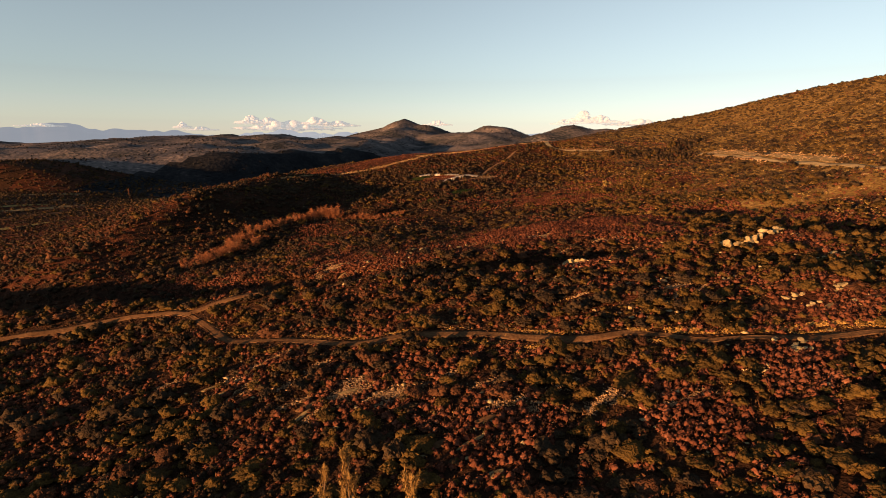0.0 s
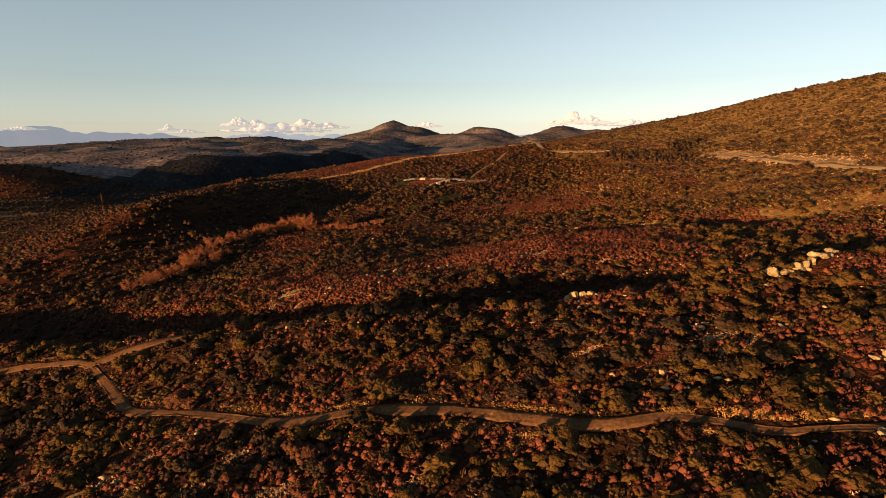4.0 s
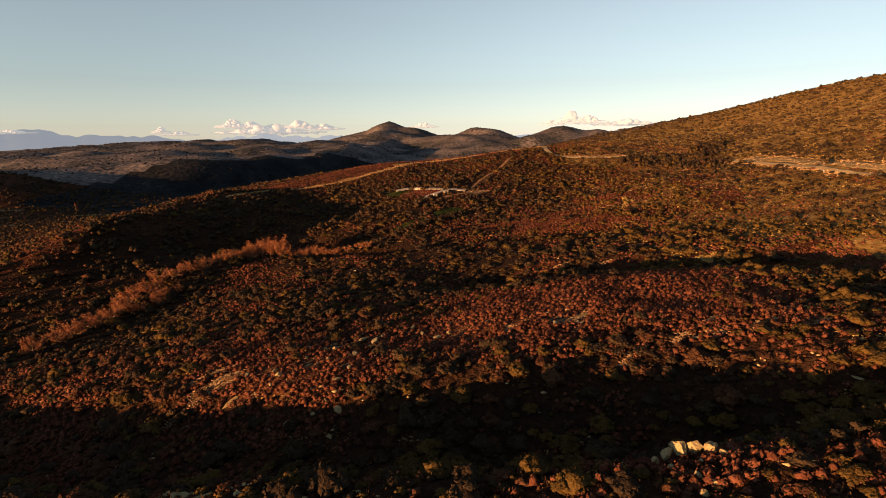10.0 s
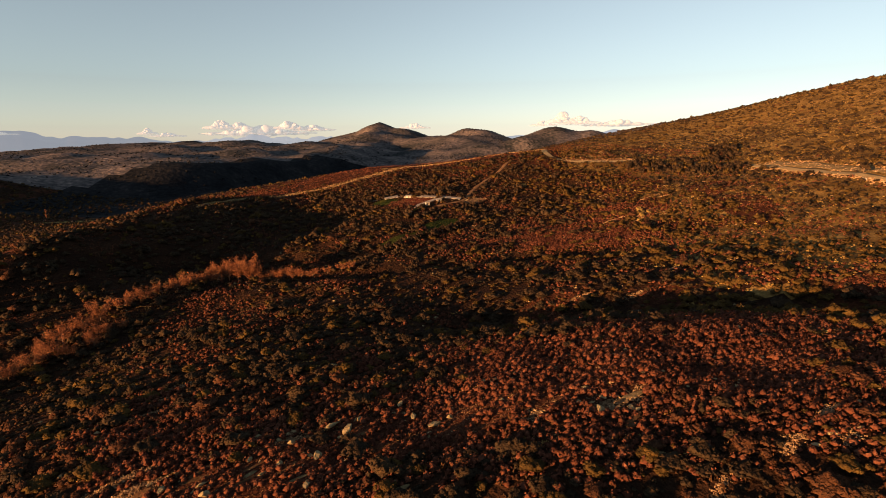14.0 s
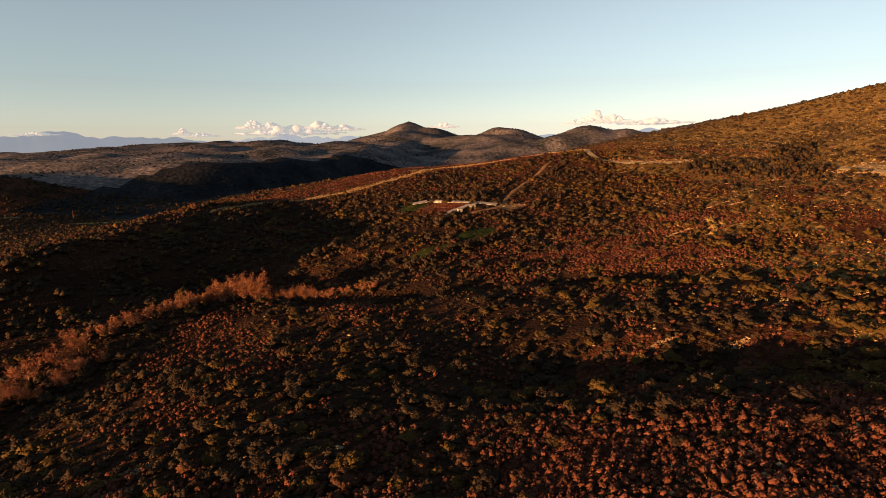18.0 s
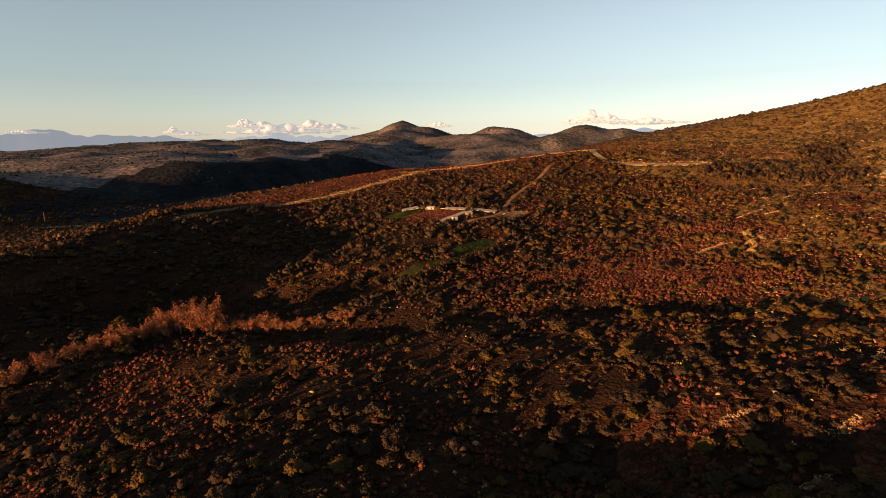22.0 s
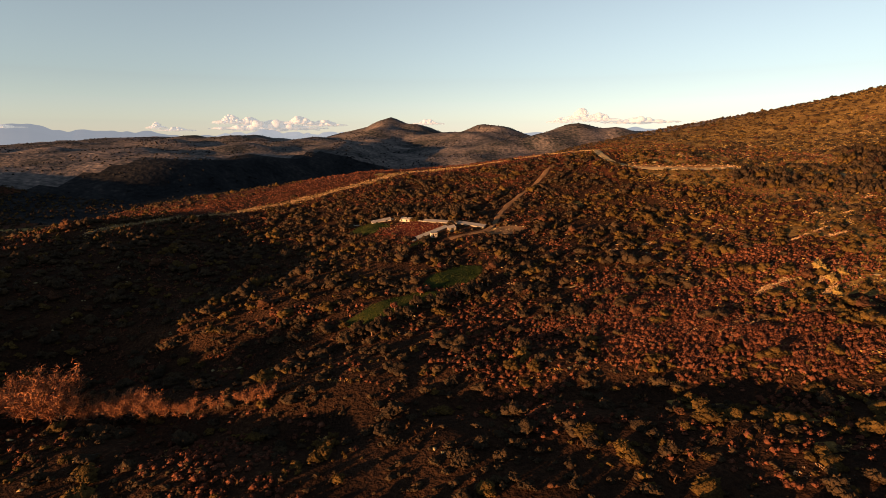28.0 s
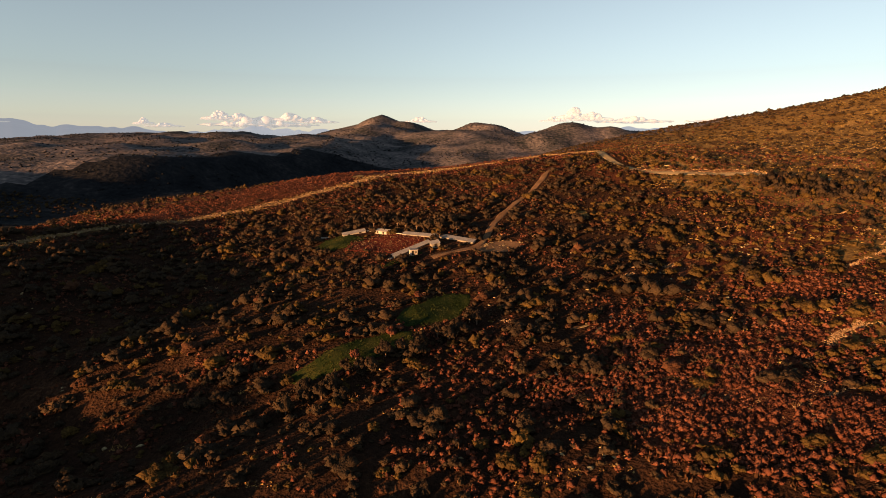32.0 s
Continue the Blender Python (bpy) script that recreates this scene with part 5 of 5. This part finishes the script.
for k in range(50):
    x, y, q = r2.normal(37, 4.0), r2.normal(428.5, 3.0), r2.uniform(0.2, 0.55)
    ob = new("rubble_stone", stone_meshes[k % 4])
    ob.matrix_basis = pose(x, y, float(ground_z(x, y)) + 0.1 + 0.15 * q, 0, 0, r2.uniform(0, 360)) @ Matrix.Diagonal((q * 1.5, q * 0.5, q * 0.5, 1))
    tagged(ob, "pale slab of rubble on the stony ground", "stone", "rubble beside the yard")


def round_tree(name, x, y, s, tall, label, mat=OAK, seed=1):
    e = thing(name, x, y, label, "tree")
    v, f = dome_shape(900 + seed, 1 + seed % 3, 50, 0.18, 70, 0.08)
    part_of("crown", v * (s, s, s * 1.15) + (0, 0, tall), f, mat, e)
    vs, fs = [], []
    limb(vs, fs, (0, 0, -0.3), (0.05, 0, tall + 0.5 * s), 0.2, 0.12, 7)
    for k in range(4):
        limb(vs, fs, (0, 0, tall * 0.8), (0.5 * s * math.cos(k * 1.7), 0.5 * s * math.sin(k * 1.7), tall + 0.7 * s), 0.1, 0.04, 5)
    part_of("trunk", np.vstack(vs), np.array(fs), BARK, e)


round_tree("roadside_tree", 203, 332, 2.6, 1.2, "dark round evergreen tree beside the hill road", seed=1)
for k, (x, y, s) in enumerate([(-15.5, 463.5, 2.6), (-9, 462, 2.9), (-4.6, 459.7, 2.8), (0.6, 460, 2.6), (4, 455, 2.4), (8.5, 453, 3.0), (13, 450, 2.8), (17.5, 448, 3.0), (16.9, 438.2, 1.5), (23.3, 443.7, 2.4), (-26.4, 463, 2.4), (-32.6, 450, 2.0)]):
    round_tree("evergreen_tree", x, y, s, 1.0, "rounded evergreen tree behind the yard sheds", seed=k + 2)
for k in range(16):
    x, y = -14 + 2.6 * k + r2.uniform(-1, 1), 351 + 1.9 * k + 2.5 * math.sin(k * 1.9) - 3
    round_tree("field_edge_oak", x, y, r2.uniform(1.7, 2.6), 0.7, "evergreen oak along the edge of the grass field", seed=40 + k)
for k, (x, y, s) in enumerate([(-3, 362.5, 1.3), (4, 372, 1.5), (6, 374, 1.1), (-6, 373, 1.0), (10, 391, 1.2)]):
    round_tree("russet_tree", x, y, s, 0.5, "small russet-leaved tree on the grass field", HEATH, seed=k + 20)


for k, (x, y, s) in enumerate([(113, 357.5, 2.1), (111, 350, 1.6), (107, 343, 1.4), (115, 352, 1.4)]):
    round_tree("golden_bush", x, y, s, 0.2, "rounded golden bush on the slope", DRY, seed=k + 70)


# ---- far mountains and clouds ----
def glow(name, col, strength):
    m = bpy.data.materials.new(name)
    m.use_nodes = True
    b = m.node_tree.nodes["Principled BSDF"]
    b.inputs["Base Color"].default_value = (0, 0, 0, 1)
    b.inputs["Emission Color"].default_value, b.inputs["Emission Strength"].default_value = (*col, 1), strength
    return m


def far_range(name, az0, az1, dist, base, crest, mat, seed, label):
    """A distant range along the horizon between two bearings; crest gives its height by the share along."""
    n, rows = 160, 5
    t = np.linspace(0, 1, n)
    r = np.random.RandomState(seed)
    ridge = np.interp(t, *zip(*crest))
    for k in range(1, 6):
        ridge = ridge + np.sin(t * 6.28 * (4 * k + r.rand()) * 1.7 + r.uniform(0, 6)) * 8.0 / k * np.minimum(1, 6 * t) * np.minimum(1, 6 * (1 - t))
    a = np.radians(az0 + (az1 - az0) * t)
    v = []
    for k in range(rows):
        d = dist - 60 * (rows - 1 - k)
        v.append(np.column_stack([np.sin(a) * d, np.cos(a) * d, base + (ridge - base) * k / (rows - 1)]))
    v.append(np.column_stack([np.sin(a) * (dist + 80), np.cos(a) * (dist + 80), np.full(n, base)]))
    ob = new(name, mesh_of(name, np.vstack(v), grid_faces(n, rows + 1), mat))
    tagged(ob, label, "mountains", kind="structure")


# Haze over the far ranges is put into an even glow, with no lit surface.
HAZE1 = glow("blue_haze_glow", (0.066, 0.070, 0.080), 1.0)
HAZE2 = glow("pale_haze_glow", (0.096, 0.100, 0.110), 1.0)
far_range("backdrop_range", -52, -18, 4500, -60, ((0, 60), (0.2, 75), (0.36, 112), (0.43, 146), (0.48, 150), (0.53, 122), (0.6, 106), (0.68, 112), (0.78, 86), (1, 50)), HAZE1, 1, "mountain range on the far horizon, its blue haze a glowing colour")
far_range("backdrop_range", -24, 0, 4620, -60, ((0, 60), (0.3, 118), (0.45, 90), (0.7, 105), (1, 60)), HAZE2, 2, "hills on the far horizon, their pale haze a glowing colour")
far_range("backdrop_range", 8, 44, 4620, -60, ((0, 80), (0.3, 112), (0.45, 120), (0.6, 110), (1, 80)), HAZE2, 3, "ridge on the far horizon, its pale haze a glowing colour")


def cloud_material():
    m = bpy.data.materials.new("sunlit_glowing_cloud")
    m.use_nodes = True
    t, b = m.node_tree, m.node_tree.nodes["Principled BSDF"]
    # Bluish base and a faint added glow whiten the clouds against the orange sun.
    b.inputs["Base Color"].default_value = (0.27, 0.285, 0.315, 1)
    b.inputs["Roughness"].default_value = 1.0
    b.inputs["Specular IOR Level"].default_value = 0.0
    b.inputs["Emission Color"].default_value, b.inputs["Emission Strength"].default_value = (0.84, 0.81, 0.76, 1), 0.11
    c = t.nodes.new("ShaderNodeTexCoord")
    s = t.nodes.new("ShaderNodeSeparateXYZ")
    # Transparent towards the foot, in place of horizon haze.
    k = t.nodes.new("ShaderNodeMapRange")
    k.inputs["From Min"].default_value, k.inputs["From Max"].default_value = 0.0, 0.45
    k.inputs["To Min"].default_value, k.inputs["To Max"].default_value = 0.0, 0.62
    t.links.new(c.outputs["Generated"], s.inputs[0])
    t.links.new(s.outputs["Z"], k.inputs["Value"])
    t.links.new(k.outputs[0], b.inputs["Alpha"])
    return m


CLOUD = cloud_material()


def cloud(az, dist, z, wide, high, seed, puffs=90, fat=1.0):
    r = np.random.RandomState(seed)
    bm = bmesh.new()
    for _ in range(puffs):
        u = r.normal(0, 0.34)
        top = math.exp(-(u / 0.45) ** 2)
        q = r.uniform(0.03, 0.085) * wide * fat * (0.5 + 0.7 * top)
        m = Matrix.Translation((u * wide, r.normal(0, 0.1) * wide, min(high * top * r.uniform(0.1, 1.0), high))) @ Matrix.Diagonal((q * 1.2, q, q * 0.8, 1))
        bmesh.ops.create_icosphere(bm, subdivisions=2, radius=1, matrix=m)
    bmesh.ops.create_icosphere(bm, subdivisions=4, radius=1, matrix=Matrix.Translation((0, 0, 0.1 * high)) @ Matrix.Diagonal((wide * 0.95, wide * 0.22, high * 0.35, 1)))
    bm.normal_update()
    for v in bm.verts:
        v.co += v.normal * (noise.noise(v.co * 9 / wide + Vector((seed, 0, 0))) * 0.018 + noise.noise(v.co * 34 / wide) * 0.009) * wide
    for f in bm.faces:
        f.smooth = True
    me = bpy.data.meshes.new("cloud")
    bm.to_mesh(me)
    bm.free()
    me.materials.append(CLOUD)
    ob = new("cloud", me)
    a = radians(az)
    ob.matrix_basis = pose(dist * math.sin(a), dist * math.cos(a), z, 0, 0, -az)
    tagged(ob, "sunlit white cumulus cloud low over the horizon, whitened by a faint glow", "cloud", "clouds over the horizon", kind="backdrop")


cloud(-20.0, 4700, 172, 150, 62, 3, 150, 1.3)
cloud(-18.3, 4720, 168, 170, 44, 14, 130, 1.3)
cloud(-13.6, 4700, 168, 190, 50, 4, 140, 1.3)
cloud(-11.2, 4740, 155, 210, 38, 15, 100, 1.1)
cloud(-16.5, 4790, 130, 500, 40, 16, 110, 1.0)
cloud(-26.4, 4700, 130, 80, 44, 5, 80, 1.4)
cloud(-24.8, 4720, 114, 150, 26, 19, 60)
cloud(-37.5, 4400, 128, 150, 12, 20, 50)
cloud(-0.6, 4750, 165, 150, 34, 6, 90, 1.2)
cloud(15.0, 4700, 190, 150, 84, 7, 190, 1.5)
cloud(16.6, 4720, 180, 190, 54, 17, 140, 1.3)
cloud(13.0, 4730, 170, 130, 36, 18, 70, 1.2)
cloud(20.5, 4800, 165, 330, 24, 8, 90)
cloud(29.0, 4800, 165, 330, 18, 9, 70)
